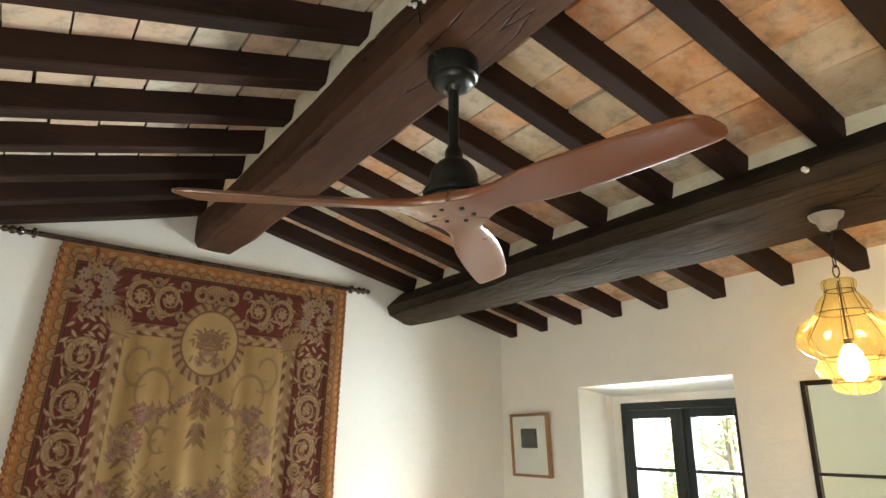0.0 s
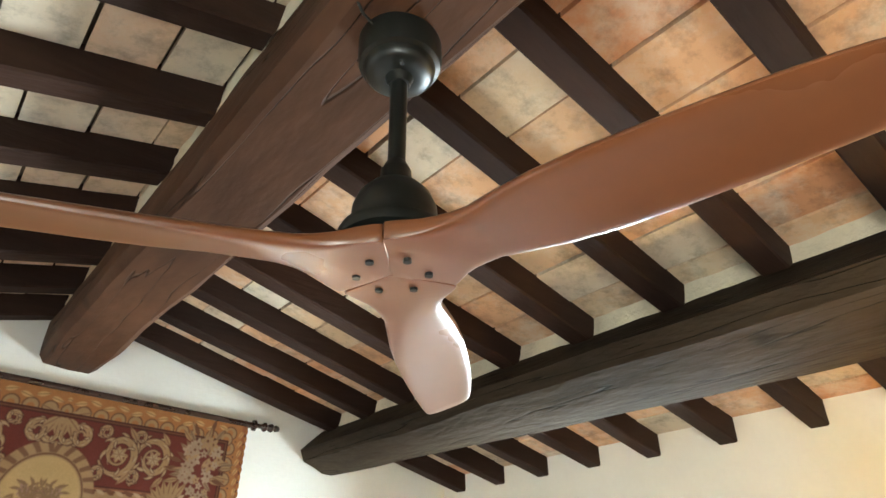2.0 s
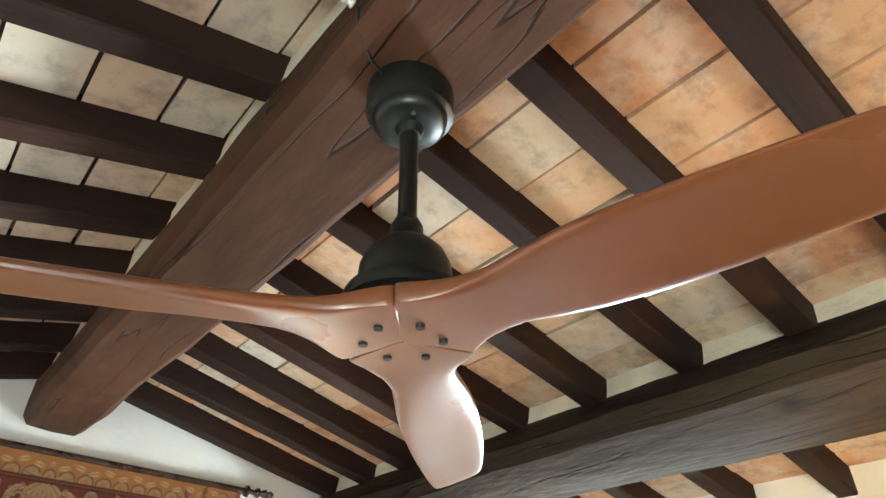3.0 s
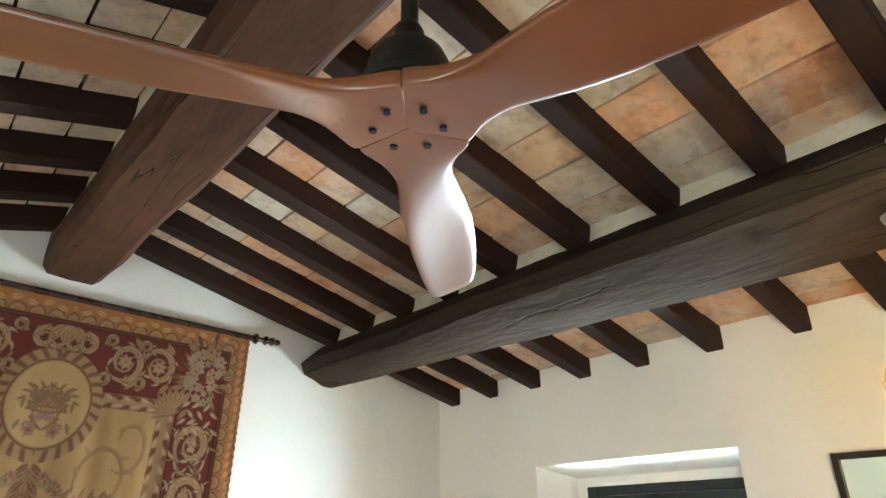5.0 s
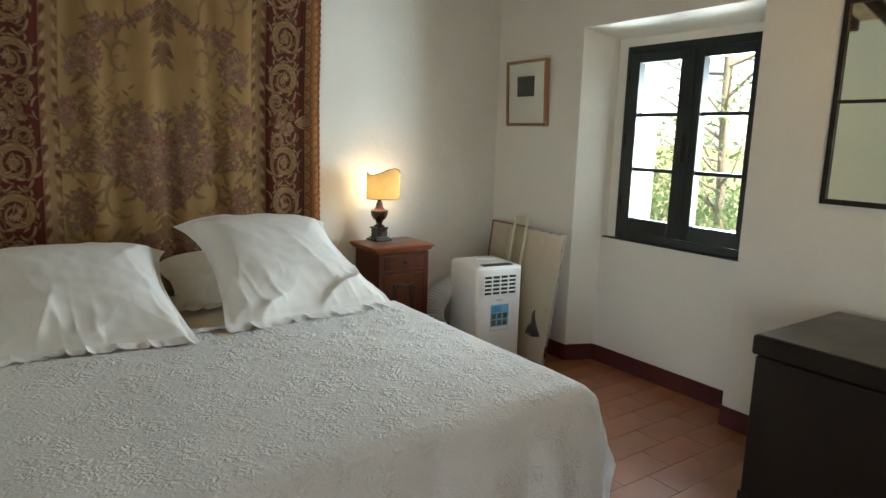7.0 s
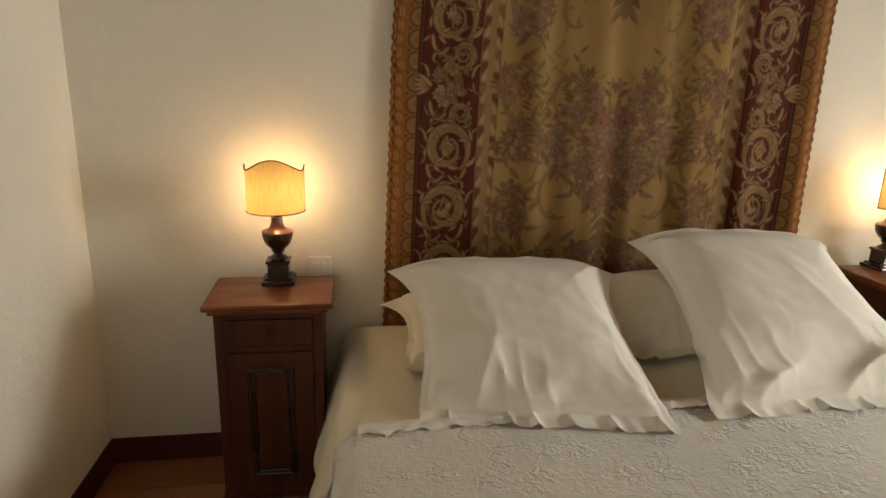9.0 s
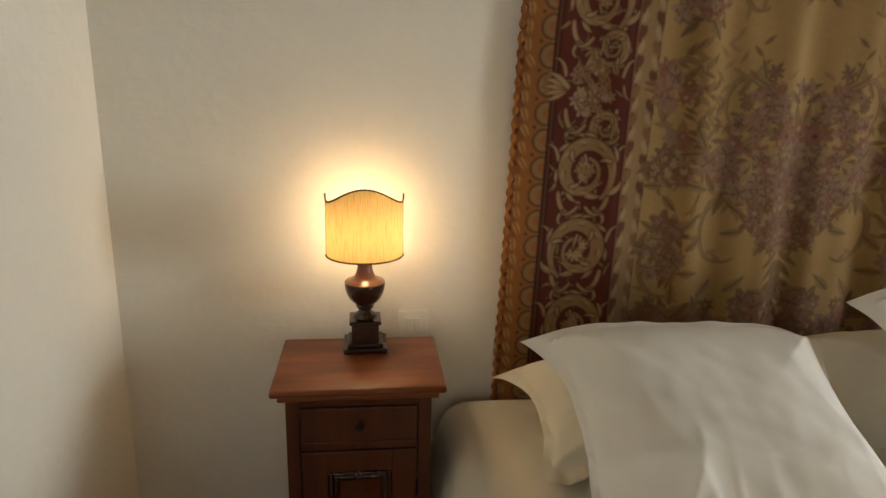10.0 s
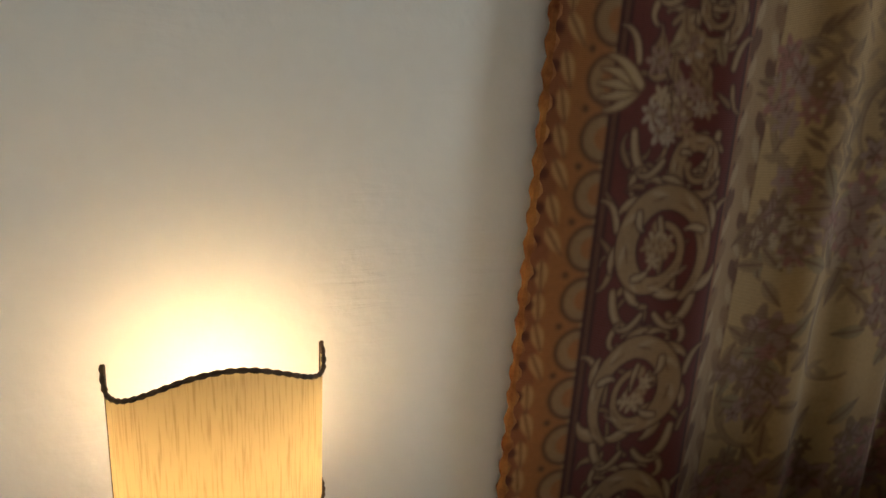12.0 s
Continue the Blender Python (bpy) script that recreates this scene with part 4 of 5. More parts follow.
part("rod", tube(bmesh.new(), [pole_at(1.29), pole_at(3.05)], 0.014, 12), TURNED, pole, smooth=True)
for x0, s in ((1.285, -1), (3.050, 1)):
    m = Matrix.Translation(pole_at(x0)) @ pose(0, 0, 0, 0, 90 * s, math.degrees(0.031))
    prof = [(0.012, 0), (0.026, 0.004), (0.028, 0.016), (0.014, 0.024), (0.012, 0.05), (0.022, 0.062), (0.024, 0.072), (0.012, 0.084), (0.020, 0.096), (0.022, 0.108), (0.011, 0.120), (0.017, 0.132), (0.012, 0.148), (0.0, 0.156)]
    part("finial", lathe(bmesh.new(), prof, 20, m), TURNED, pole, smooth=True)
    part("bracket", tube(bmesh.new(), [pole_at(x0), (x0, north(x0), pole_z(x0))], 0.008, 8), IRON, pole)

# ---- ceiling fan ----
fan = thing("ceiling_fan", "ceiling fan at rest, carved walnut blades, black motor, below ridge beam", "ceiling fan")
FX, FY = 2.178, 1.605
fm = Matrix.Translation((FX, FY, 0))
part("canopy", lathe(bmesh.new(), [(0.030, 2.690), (0.052, 2.692), (0.060, 2.700), (0.062, 2.712), (0.070, 2.716), (0.073, 2.726), (0.073, 2.772)], 40, fm), BLACKMETAL, fan, smooth=True)
part("ball_joint", lathe(bmesh.new(), [(0.0, 2.672), (0.018, 2.675), (0.024, 2.690), (0.020, 2.700)], 24, fm), BLACKMETAL, fan, smooth=True)
part("rod", lathe(bmesh.new(), [(0.0145, 2.47), (0.0145, 2.70)], 20, fm), BLACKMETAL, fan, smooth=True)
part("motor_housing", lathe(bmesh.new(), [(0.072, 2.345), (0.074, 2.356), (0.083, 2.361), (0.084, 2.374), (0.080, 2.382), (0.068, 2.386), (0.066, 2.391), (0.0655, 2.404), (0.064, 2.424), (0.056, 2.444), (0.043, 2.459), (0.029, 2.468), (0.0245, 2.474), (0.0240, 2.494), (0.021, 2.500), (0.0155, 2.512)], 48, fm), BLACKMETAL, fan, smooth=True)
part("canopy_screw", lathe(bmesh.new(), [(0.004, 2.686), (0.004, 2.692)], 10, Matrix.Translation((FX - 0.02, FY - 0.035, 0))), STEEL, fan)


def blade(az, tip, step):
    """A carved blade: a flat wedge at the hub, a slim waist, then a twisted broad paddle with a slanted blunt tip; tip is its rise at the end."""
    bm = bmesh.new()
    rows = [(0.001, 0.008, 0), (0.015, 0.057, 0), (0.030, 0.109, 0), (0.044, 0.157, 0), (0.051, 0.170, 0), (0.060, 0.163, 0), (0.074, 0.146, 0.5), (0.090, 0.128, 2), (0.108, 0.113, 5), (0.130, 0.103, 9), (0.155, 0.100, 12), (0.19, 0.110, 15), (0.25, 0.126, 17), (0.32, 0.135, 16), (0.40, 0.136, 15), (0.47, 0.133, 14), (0.54, 0.127, 13), (0.60, 0.118, 12), (0.632, 0.110, 12), (0.650, 0.100, 12), (0.662, 0.082, 12), (0.669, 0.052, 12)]
    rings, n = [], 24
    for r, wd, tw in rows:
        t = 0.030 - 0.017 * min(1, r / 0.5) - 0.004 * (r > 0.65)
        blunt = 0.05 if r < 0.07 else min(0.55, 0.05 + (r - 0.07) * 6.0)
        ring = []
        for k in range(n):
            a = 2 * math.pi * k / n
            ca, sa = math.cos(a), math.sin(a)
            y = wd / 2 * math.copysign(abs(ca) ** blunt, ca)
            z = t / 2 * math.copysign(abs(sa) ** blunt, sa) - 0.010 * (y / 0.06) ** 2 * max(0.0, min(1, (r - 0.1) / 0.25)) * 0.5
            c, s = math.cos(radians(tw)), math.sin(radians(tw))
            sweep = -0.006 * math.sin(math.pi * r / 0.7)
            slant = 0.026 * (y / 0.06) * max(0.0, min(1.0, (r - 0.48) / 0.16))
            ring.append(bm.verts.new(Matrix.Rotation(radians(az), 3, "Z") @ Vector((r + slant, y * c + z * s + sweep, -y * s + z * c + tip * (r / 0.7) ** 1.3))))
        rings.append(ring)
    for a, b in zip(rings, rings[1:]):
        for k in range(n):
            bm.faces.new((a[k], a[(k + 1) % n], b[(k + 1) % n], b[k]))
    bm.faces.new(rings[0]), bm.faces.new(rings[-1])
    bmesh.ops.translate(bm, verts=bm.verts, vec=(FX, FY, 2.328 + step))
    return part("blade", bm, BLADE, fan, smooth=True, crisp=50)


for az, tip, step in ((-73, 0.036, 0.0), (43, -0.028, 0.0005), (167, -0.050, 0.0010)):
    blade(az, tip, step)
part("hub", lathe(bmesh.new(), [(0.0, 2.330), (0.080, 2.330), (0.080, 2.347), (0.0, 2.347)], 40, fm), BLADE, fan)
for k in range(6):
    a = radians(47 + 30 + 60 * k)
    part("screw", lathe(bmesh.new(), [(0.0060, 2.3095), (0.0060, 2.316)], 12, Matrix.Translation((FX + 0.052 * math.cos(a), FY + 0.052 * math.sin(a), 0))), BLACKMETAL, fan)

# ---- hanging lantern ----
lan = thing("hanging_lantern", "lit amber blown-glass lantern in wire cage, on a chain", "pendant lamp")
LX, LY = 3.545, 1.30
lm = Matrix.Translation((LX, LY, 0))
part("ceiling_cup", lathe(bmesh.new(), [(0.010, 2.438), (0.026, 2.446), (0.034, 2.470), (0.052, 2.484), (0.056, 2.497)], 32, lm), material("grey enamel", (0.22, 0.21, 0.20), 0.35, 0.1, 20, 90, 0.05, 0.0005), lan, "grey enamel ceiling cup", True)
ch = bmesh.new()
for k in range(5):
    z = 2.43 - 0.034 * k
    d = (1, 0) if k % 2 else (0, 1)
    tube(ch, [(LX + 0.010 * math.cos(a) * d[0], LY + 0.010 * math.cos(a) * d[1], z - 0.0 + 0.021 * math.sin(a)) for a in [2 * math.pi * i / 14 for i in range(14)]], 0.0025, 6, True)
part("chain", ch, IRON, lan)
prof = [(0.046, 2.264), (0.053, 2.256), (0.052, 2.238), (0.043, 2.226), (0.052, 2.214), (0.072, 2.190), (0.084, 2.166), (0.080, 2.152), (0.108, 2.138), (0.136, 2.112), (0.150, 2.078), (0.146, 2.046), (0.124, 2.016), (0.092, 2.000), (0.103, 1.986), (0.108, 1.966), (0.098, 1.946), (0.062, 1.932), (0.066, 1.920), (0.064, 1.904), (0.046, 1.890), (0.0, 1.884)]


def blown(a, z):
    """Six bubbles pressed out between the cage wires."""
    puff = abs(math.cos(3 * a)) ** 0.55
    return 0.84 + 0.20 * puff if 2.0 < z < 2.145 else 0.93 + 0.08 * puff


part("glass_body", lathe(bmesh.new(), prof, 96, lm, blown), AMBER, lan, smooth=True)
part("bulb", lathe(bmesh.new(), [(0.0, 1.928), (0.026, 1.932), (0.042, 1.955), (0.043, 1.985), (0.030, 2.020), (0.014, 2.045)], 20, lm), LANTERN_BULB, lan)
part("lamp_holder", lathe(bmesh.new(), [(0.014, 2.044), (0.015, 2.065), (0.004, 2.07), (0.0025, 2.26)], 16, lm), IRON, lan)
for r, z in ((0.046, 2.226), (0.081, 2.152), (0.093, 2.000), (0.063, 1.932)):
    part("cage_ring", tube(bmesh.new(), [(LX + r * math.cos(a), LY + r * math.sin(a), z) for a in [2 * math.pi * i / 32 for i in range(32)]], 0.0016, 6, True), IRON, lan)
for k in range(6):
    a = 2 * math.pi * (k + 0.5) / 6
    part("cage_wire", tube(bmesh.new(), [(LX + r * math.cos(a), LY + r * math.sin(a), z) for r, z in ((0.046, 2.262), (0.046, 2.226), (0.079, 2.150), (0.128, 2.07), (0.094, 2.000), (0.061, 1.932), (0.02, 1.885))], 0.0012, 6), IRON, lan)
# porcelain insulators and cloth cable on the beams
for x, y, z in ((3.335, 1.245, 2.594), (2.045, 1.605, 2.905), (2.045, 1.555, 2.89)):
    ins = thing("insulator", "small white porcelain cable insulator on the beam", "insulator", "cable insulators")
    part("body", lathe(bmesh.new(), [(0.009, 0.0), (0.010, 0.003), (0.006, 0.008), (0.006, 0.013), (0.009, 0.016), (0.009, 0.021), (0.003, 0.023)], 16, Matrix.Translation((x + 0.006, y, z)) @ pose(0, 0, 0, 0, -90, 0)), PORCELAIN, ins, smooth=True)
cab = tagged(part("electric_cable", tube(bmesh.new(), [(2.032, 1.60, 2.905), (2.03, 1.58, 2.895), (2.032, 1.56, 2.885), (2.038, 1.565, 2.84), (2.055, 1.575, 2.795), (2.085, 1.585, 2.766), (2.115, 1.59, 2.758)], 0.003, 6), BLACKMETAL), "thin black cable running along the beam to the fan", "cable")

# ---- bedside cabinets ----


def nightstand(name, m, label):
    """A narrow walnut cabinet: moulded top, drawer with a knob, door with a raised panel, plinth. Front towards -y."""
    t = thing(name, label, "nightstand", "bedside cabinets", m)
    w, d = 0.345, 0.285
    bm = bmesh.new()
    box(bm, -0.207, 0.207, -0.160, 0.160, 0.749, 0.768, 0.007, seg=3)
    box(bm, -0.190, 0.190, -0.150, 0.155, 0.734, 0.750, 0.004)
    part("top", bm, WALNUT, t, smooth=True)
    f = -d / 2
    # everything below the top takes the darker walnut with shade painted in
    for x0 in (-w / 2, w / 2 - 0.032):
        part("side_panel", box(bmesh.new(), x0, x0 + 0.032, f, d / 2, 0.05, 0.734, 0.003), WALNUT_SHADED, t)
    part("back_panel", box(bmesh.new(), -w / 2 + 0.032, w / 2 - 0.032, d / 2 - 0.02, d / 2, 0.05, 0.734), WALNUT_SHADED, t)
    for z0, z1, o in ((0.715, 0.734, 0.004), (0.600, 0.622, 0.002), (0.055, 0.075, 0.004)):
        part("rail", box(bmesh.new(), -w / 2 + 0.032, w / 2 - 0.032, f + o, d / 2 - 0.02, z0, z1, 0.002), WALNUT_SHADED, t)
    part("plinth", box(bmesh.new(), -w / 2 - 0.012, w / 2 + 0.012, f - 0.012, d / 2, 0.0, 0.055, 0.005), WALNUT_SHADED, t)
    dr = part("drawer_front", box(bmesh.new(), -w / 2 + 0.034, w / 2 - 0.034, f - 0.002, f + 0.018, 0.624, 0.713, 0.003), WALNUT_SHADED, t)
    part("knob", lathe(bmesh.new(), [(0.006, 0), (0.005, 0.008), (0.010, 0.014), (0.010, 0.019), (0.0, 0.022)], 16, Matrix.Translation((0, f - 0.002, 0.672)) @ pose(0, 0, 0, 90, 0, 0)), IRON, dr, "dark metal knob", True)
    dm = bmesh.new()
    x0, x1, z0, z1 = -w / 2 + 0.034, w / 2 - 0.034, 0.078, 0.597
    for r in ((x0, x0 + 0.062, z0, z1), (x1 - 0.062, x1, z0, z1), (x0 + 0.062, x1 - 0.062, z1 - 0.055, z1), (x0 + 0.062, x1 - 0.062, z0, z0 + 0.06)):
        box(dm, r[0], r[1], f - 0.001, f + 0.02, r[2], r[3], 0.002)
    door = part("door", dm, WALNUT_SHADED, t)
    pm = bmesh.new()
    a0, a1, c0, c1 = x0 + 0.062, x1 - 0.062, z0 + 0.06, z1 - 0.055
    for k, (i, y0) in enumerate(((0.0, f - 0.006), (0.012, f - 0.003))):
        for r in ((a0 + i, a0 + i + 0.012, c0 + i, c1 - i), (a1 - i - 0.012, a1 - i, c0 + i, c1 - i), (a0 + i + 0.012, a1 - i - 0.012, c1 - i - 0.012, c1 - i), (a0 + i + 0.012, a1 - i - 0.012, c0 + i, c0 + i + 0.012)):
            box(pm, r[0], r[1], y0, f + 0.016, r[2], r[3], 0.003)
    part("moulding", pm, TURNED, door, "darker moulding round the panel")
    part("panel", box(bmesh.new(), a0 + 0.024, a1 - 0.024, f + 0.006, f + 0.018, c0 + 0.024, c1 - 0.024, 0.004), WALNUT_SHADED, door)
    part("hinge", lathe(bmesh.new(), [(0.004, 0.47), (0.004, 0.51)], 10, Matrix.Translation((x1 + 0.001, f - 0.003, 0))), IRON, t)
    return t


nightstand("nightstand", pose(0.906, 3.800, 0, 0, 0, 1.5), "varnished walnut bedside cabinet with drawer and panelled door")
nightstand("nightstand", pose(3.392, 3.865, 0, 0, 0, 1.0), "varnished walnut bedside cabinet lit by daylight, beside the bed")

# ---- table lamps ----


# urn cap wood, lighter and redder: the bulb's light is in the colour
CAP_LIT = material("lamplit reddish turned wood", (0.17, 0.052, 0.024), 0.30, 0.2, 10, 80, 0.15, 0.001, coat=0.3)


def table_lamp(m, turn, label, R=0.098):
    """A turned wooden urn on a square foot with a half-round cloth shade, open towards the wall; turn is the shade's own."""
    t = thing("table_lamp", label, "table lamp", "bedside lamps", m)
    bm = bmesh.new()
    box(bm, -0.0575, 0.0575, -0.0575, 0.0575, 0.0, 0.014, 0.004)
    box(bm, -0.047, 0.047, -0.047, 0.047, 0.014, 0.024, 0.004)
    box(bm, -0.036, 0.036, -0.036, 0.036, 0.024, 0.074, 0.002)
    box(bm, -0.042, 0.042, -0.042, 0.042, 0.074, 0.084, 0.003)
    part("foot", bm, TURNED, t)
    part("urn", lathe(bmesh.new(), [(0.030, 0.082), (0.033, 0.088), (0.030, 0.094), (0.019, 0.100), (0.016, 0.107), (0.022, 0.112), (0.024, 0.117), (0.021, 0.121), (0.030, 0.126), (0.041, 0.138), (0.048, 0.152), (0.052, 0.168), (0.0535, 0.180), (0.0535, 0.184)], 40), TURNED, t, smooth=True)
    part("urn_cap", lathe(bmesh.new(), [(0.0535, 0.184), (0.050, 0.1875), (0.040, 0.1905), (0.029, 0.197), (0.023, 0.208), (0.0195, 0.222), (0.0190, 0.236), (0.009, 0.238)], 40), CAP_LIT, t, "turned cap, lamplight put into its reddish colour", True)
    part("lamp_holder", lathe(bmesh.new(), [(0.013, 0.232), (0.014, 0.275), (0.010, 0.282)], 20), BLACKMETAL, t)
    part("bulb", lathe(bmesh.new(), [(0.010, 0.282), (0.012, 0.295), (0.020, 0.312), (0.024, 0.330), (0.020, 0.350), (0.008, 0.362), (0.0, 0.364)], 20), BULB, t)
    zb = 0.262
    rot = Matrix.Rotation(radians(turn), 4, "Z")

    def top(u):
        s = abs(2 * u - 1)
        return 0.425 + 0.020 * math.cos(math.pi * min(1, s / 0.80)) + 0.015 * max(0.0, (s - 0.80) / 0.20) ** 1.4

    def at(u, v, r):
        a = math.pi + math.pi * u
        return rot @ Vector((r * math.cos(a), r * math.sin(a) - 0.012, zb + (top(u) - zb) * v))
    bm = bmesh.new()
    sheet(bm, 64, 10, lambda u, v: at(u, v, R))
    part("shade", bm, SHADE, t, "half-round cream cloth shade, glowing", True)
    for nm, v in (("top_braid", 1.0), ("bottom_braid", 0.0)):
        part(nm, tube(bmesh.new(), [at(i / 90, v, R + 0.001) for i in range(91)], [0.0023 + 0.0007 * math.sin(i * 2.1) for i in range(91)], 6), BRAID, t, "brown braided trim", True)
    for u in (0.0, 1.0):
        part("side_wire", tube(bmesh.new(), [at(u, v / 6, R) for v in range(7)], 0.0016, 6), BRAID, t)
    part("harp", tube(bmesh.new(), [rot @ Vector((-R, -0.012, zb + 0.03)), rot @ Vector((0, 0.0, zb + 0.012)), rot @ Vector((R, -0.012, zb + 0.03))], 0.0018, 6), IRON, t)
    return t


table_lamp(pose(0.918, 3.896, 0.768, 0, 0, 2), 0, "lit table lamp with dark turned urn base and half-round cream shade")
table_lamp(pose(3.358, 3.965, 0.768, 0, 0, 4), 8, "lit table lamp with turned urn base, half-round yellow shade turned aside", 0.112)

# light switch by the bed
sw = thing("light_switch", "cream plastic double light switch on the wall above the cabinet", "light switch")
part("plate", box(bmesh.new(), 1.010, 1.096, 4.010, 4.0245, 0.742, 0.826, 0.004), ACWHITE, sw)
for x in (1.031, 1.0545):
    part("rocker", box(bmesh.new(), x, x + 0.021, 4.0055, 4.015, 0.764, 0.805, 0.002), ACWHITE, sw)
jb = thing("junction_cover", "white painted square junction cover flush on the wall", "cover plate")
part("plate", box(bmesh.new(), 4.21, 4.33, north(4.27) - 0.006, north(4.2), 2.10, 2.235, 0.002), PLASTER, jb)

# ---- bed ----
bed = thing("bed", "wide double bed made up with white linen", "bed")
BX0, BX1, BY0, BY1, BZ = 1.20, 3.08, 2.03, 3.98, 0.555
part("base", box(bmesh.new(), BX0 + 0.06, BX1 - 0.06, BY0 + 0.08, BY1 - 0.03, 0.12, 0.33, 0.01), CHESTWOOD, bed)
for x in (BX0 + 0.12, BX1 - 0.12):
    for y in (BY0 + 0.15, BY1 - 0.15):
        part("leg", lathe(bmesh.new(), [(0.022, 0.0), (0.026, 0.12)], 14, Matrix.Translation((x, y, 0))), TURNED, bed)
part("mattress", box(bmesh.new(), BX0 + 0.02, BX1 - 0.02, BY0 + 0.02, BY1, 0.33, BZ - 0.006, 0.06, seg=5), SHEET, bed, "mattress in a cream cotton sheet", True)


def drape(x0, x1, y0f, y1f, lift, low, foot, n, fold, seed, hem=0.03, flare=0.05):
    """Cloth laid over the bed: flat on top, rolling over the edges and hanging in folds. Returns f(u, v)."""
    R = 0.055

    def side(d):
        """Distance along the cloth beyond the edge: outward shift and drop."""
        if d <= 0:
            return 0.0, 0.0
        q = d / R
        if q < math.pi / 2:
            return R * math.sin(q), R * (1 - math.cos(q))
        return R, R + (d - R * math.pi / 2)

    def f(u, v):
        sx = x0 - low + (x1 - x0 + 2 * low) * u
        yb, yt = y0f(u) - (low if foot else 0.0), y1f(u)
        sy = yb + (yt - yb) * v
        ox, dx = (side(x0 - sx) if sx < x0 else side(sx - x1))
        x = min(max(sx, x0), x1) + (-ox if sx < x0 else ox)
        oy, dy = side(y0f(u) - sy) if foot else (0.0, 0.0)
        y = max(sy, y0f(u)) - oy if foot else sy
        drop = max(dx, dy) + 0.35 * min(dx, dy)
        z = BZ + lift - drop
        k = min(1.0, drop / 0.3)
        w = fold * k
        if dx > 0.02:
            x += (1 if sx > x1 else -1) * (w * (math.sin(sy * 21 + seed) + 0.6 * math.sin(sy * 37 + 2 * seed)) * 0.5 + flare * k)
        if dy > 0.02:
            y -= w * (math.sin(sx * 19 + seed) + 0.6 * math.sin(sx * 33)) * 0.5 + 0.04 * k
        z += 0.006 * wob(sx, sy, seed, 2.5) + 0.003 * wob(sx, sy, seed, 8) * (drop < 0.05)
        return (x, y, max(z, hem))
    return f


def bedspread_material():
    """White quilted cotton with raised sprigs scattered over a pebbled ground."""
    m = material("white matelasse", (0.80, 0.80, 0.78), 0.92, 0.03, 4, 260, 0.2, 0.001, spec=0.12)
    n, l = m.node_tree.nodes, m.node_tree.links
    tc = [q for q in n if q.type == "TEX_COORD"][0]
    old = [q for q in n if q.type == "BUMP"][0]
    sprig, petal, fine = n.new("ShaderNodeTexVoronoi"), n.new("ShaderNodeTexNoise"), n.new("ShaderNodeTexNoise")
    sprig.inputs["Scale"].default_value, sprig.inputs["Randomness"].default_value = 11, 0.8
    petal.inputs["Scale"].default_value, petal.inputs["Detail"].default_value, petal.inputs["Distortion"].default_value = 58, 3, 0.8
    fine.inputs["Scale"].default_value, fine.inputs["Detail"].default_value = 120, 3
    for q in (sprig, petal, fine):
        l.new(tc.outputs["Object"], q.inputs["Vector"])
    on, dome = n.new("ShaderNodeMapRange"), n.new("ShaderNodeMapRange")
    on.inputs["From Min"].default_value, on.inputs["From Max"].default_value, on.inputs["To Min"].default_value = 0.55, 0.28, 0.22
    dome.inputs["From Min"].default_value, dome.inputs["From Max"].default_value = 0.38, 0.62
    l.new(sprig.outputs["Distance"], on.inputs["Value"]), l.new(petal.outputs["Fac"], dome.inputs["Value"])
    mul, sc, add = n.new("ShaderNodeMath"), n.new("ShaderNodeMath"), n.new("ShaderNodeMath")
    mul.operation, sc.operation, add.operation = "MULTIPLY", "MULTIPLY", "ADD"
    sc.inputs[1].default_value = 0.22
    l.new(on.outputs[0], mul.inputs[0]), l.new(dome.outputs[0], mul.inputs[1]), l.new(fine.outputs["Fac"], sc.inputs[0])
    l.new(mul.outputs[0], add.inputs[0]), l.new(sc.outputs[0], add.inputs[1])
    bp = n.new("ShaderNodeBump")
    bp.inputs["Strength"].default_value, bp.inputs["Distance"].default_value = 0.65, 0.009
    l.new(add.outputs[0], bp.inputs["Height"]), l.new(bp.outputs[0], old.inputs["Normal"])
    return m


SPREAD = bedspread_material()
bm = bmesh.new()
sheet(bm, 150, 60, drape(BX0 + 0.01, BX1 - 0.01, lambda u: 3.10, lambda u: 3.97, 0.002, 0.36, False, 60, 0.014, 1.0, flare=0.10))
tagged(part("bed_sheet", bm, SHEET, smooth=True), "cream cotton sheet hanging over the sides of the bed", "sheet")
bm = bmesh.new()
sheet(bm, 210, 170, drape(BX0, BX1, lambda u: BY0 + 0.02, lambda u: 3.20 + 0.15 * u, 0.010, 0.50, True, 60, 0.022, 2.0))
tagged(part("bedspread", bm, SPREAD, smooth=True), "white quilted bedspread with raised sprigs draped over the bed", "bedspread")
bm = bmesh.new()


def fold_back(u, v):
    x = BX0 + 0.0 + (BX1 - BX0 - 0.03) * u
    y = 3.175 + 0.15 * u + 0.055 * v + (0.016 * wob(u * 38, 0, 0, 1) + 0.006 * wob(u * 90, 3, 0, 1)) * (1 - v)
    return (x, y, BZ + 0.018 + 0.010 * wob(u * 60, 4 * v, 2, 1) * (1 - v) + 0.007 * math.sin(math.pi * v) + 0.005 * wob(u * 22, v, 5, 1))


sheet(bm, 220, 8, fold_back)
tagged(part("sheet_hem", bm, LINEN, smooth=True), "white sheet edge folded over the bedspread in small ruffles", "sheet")

# ---- pillows ----


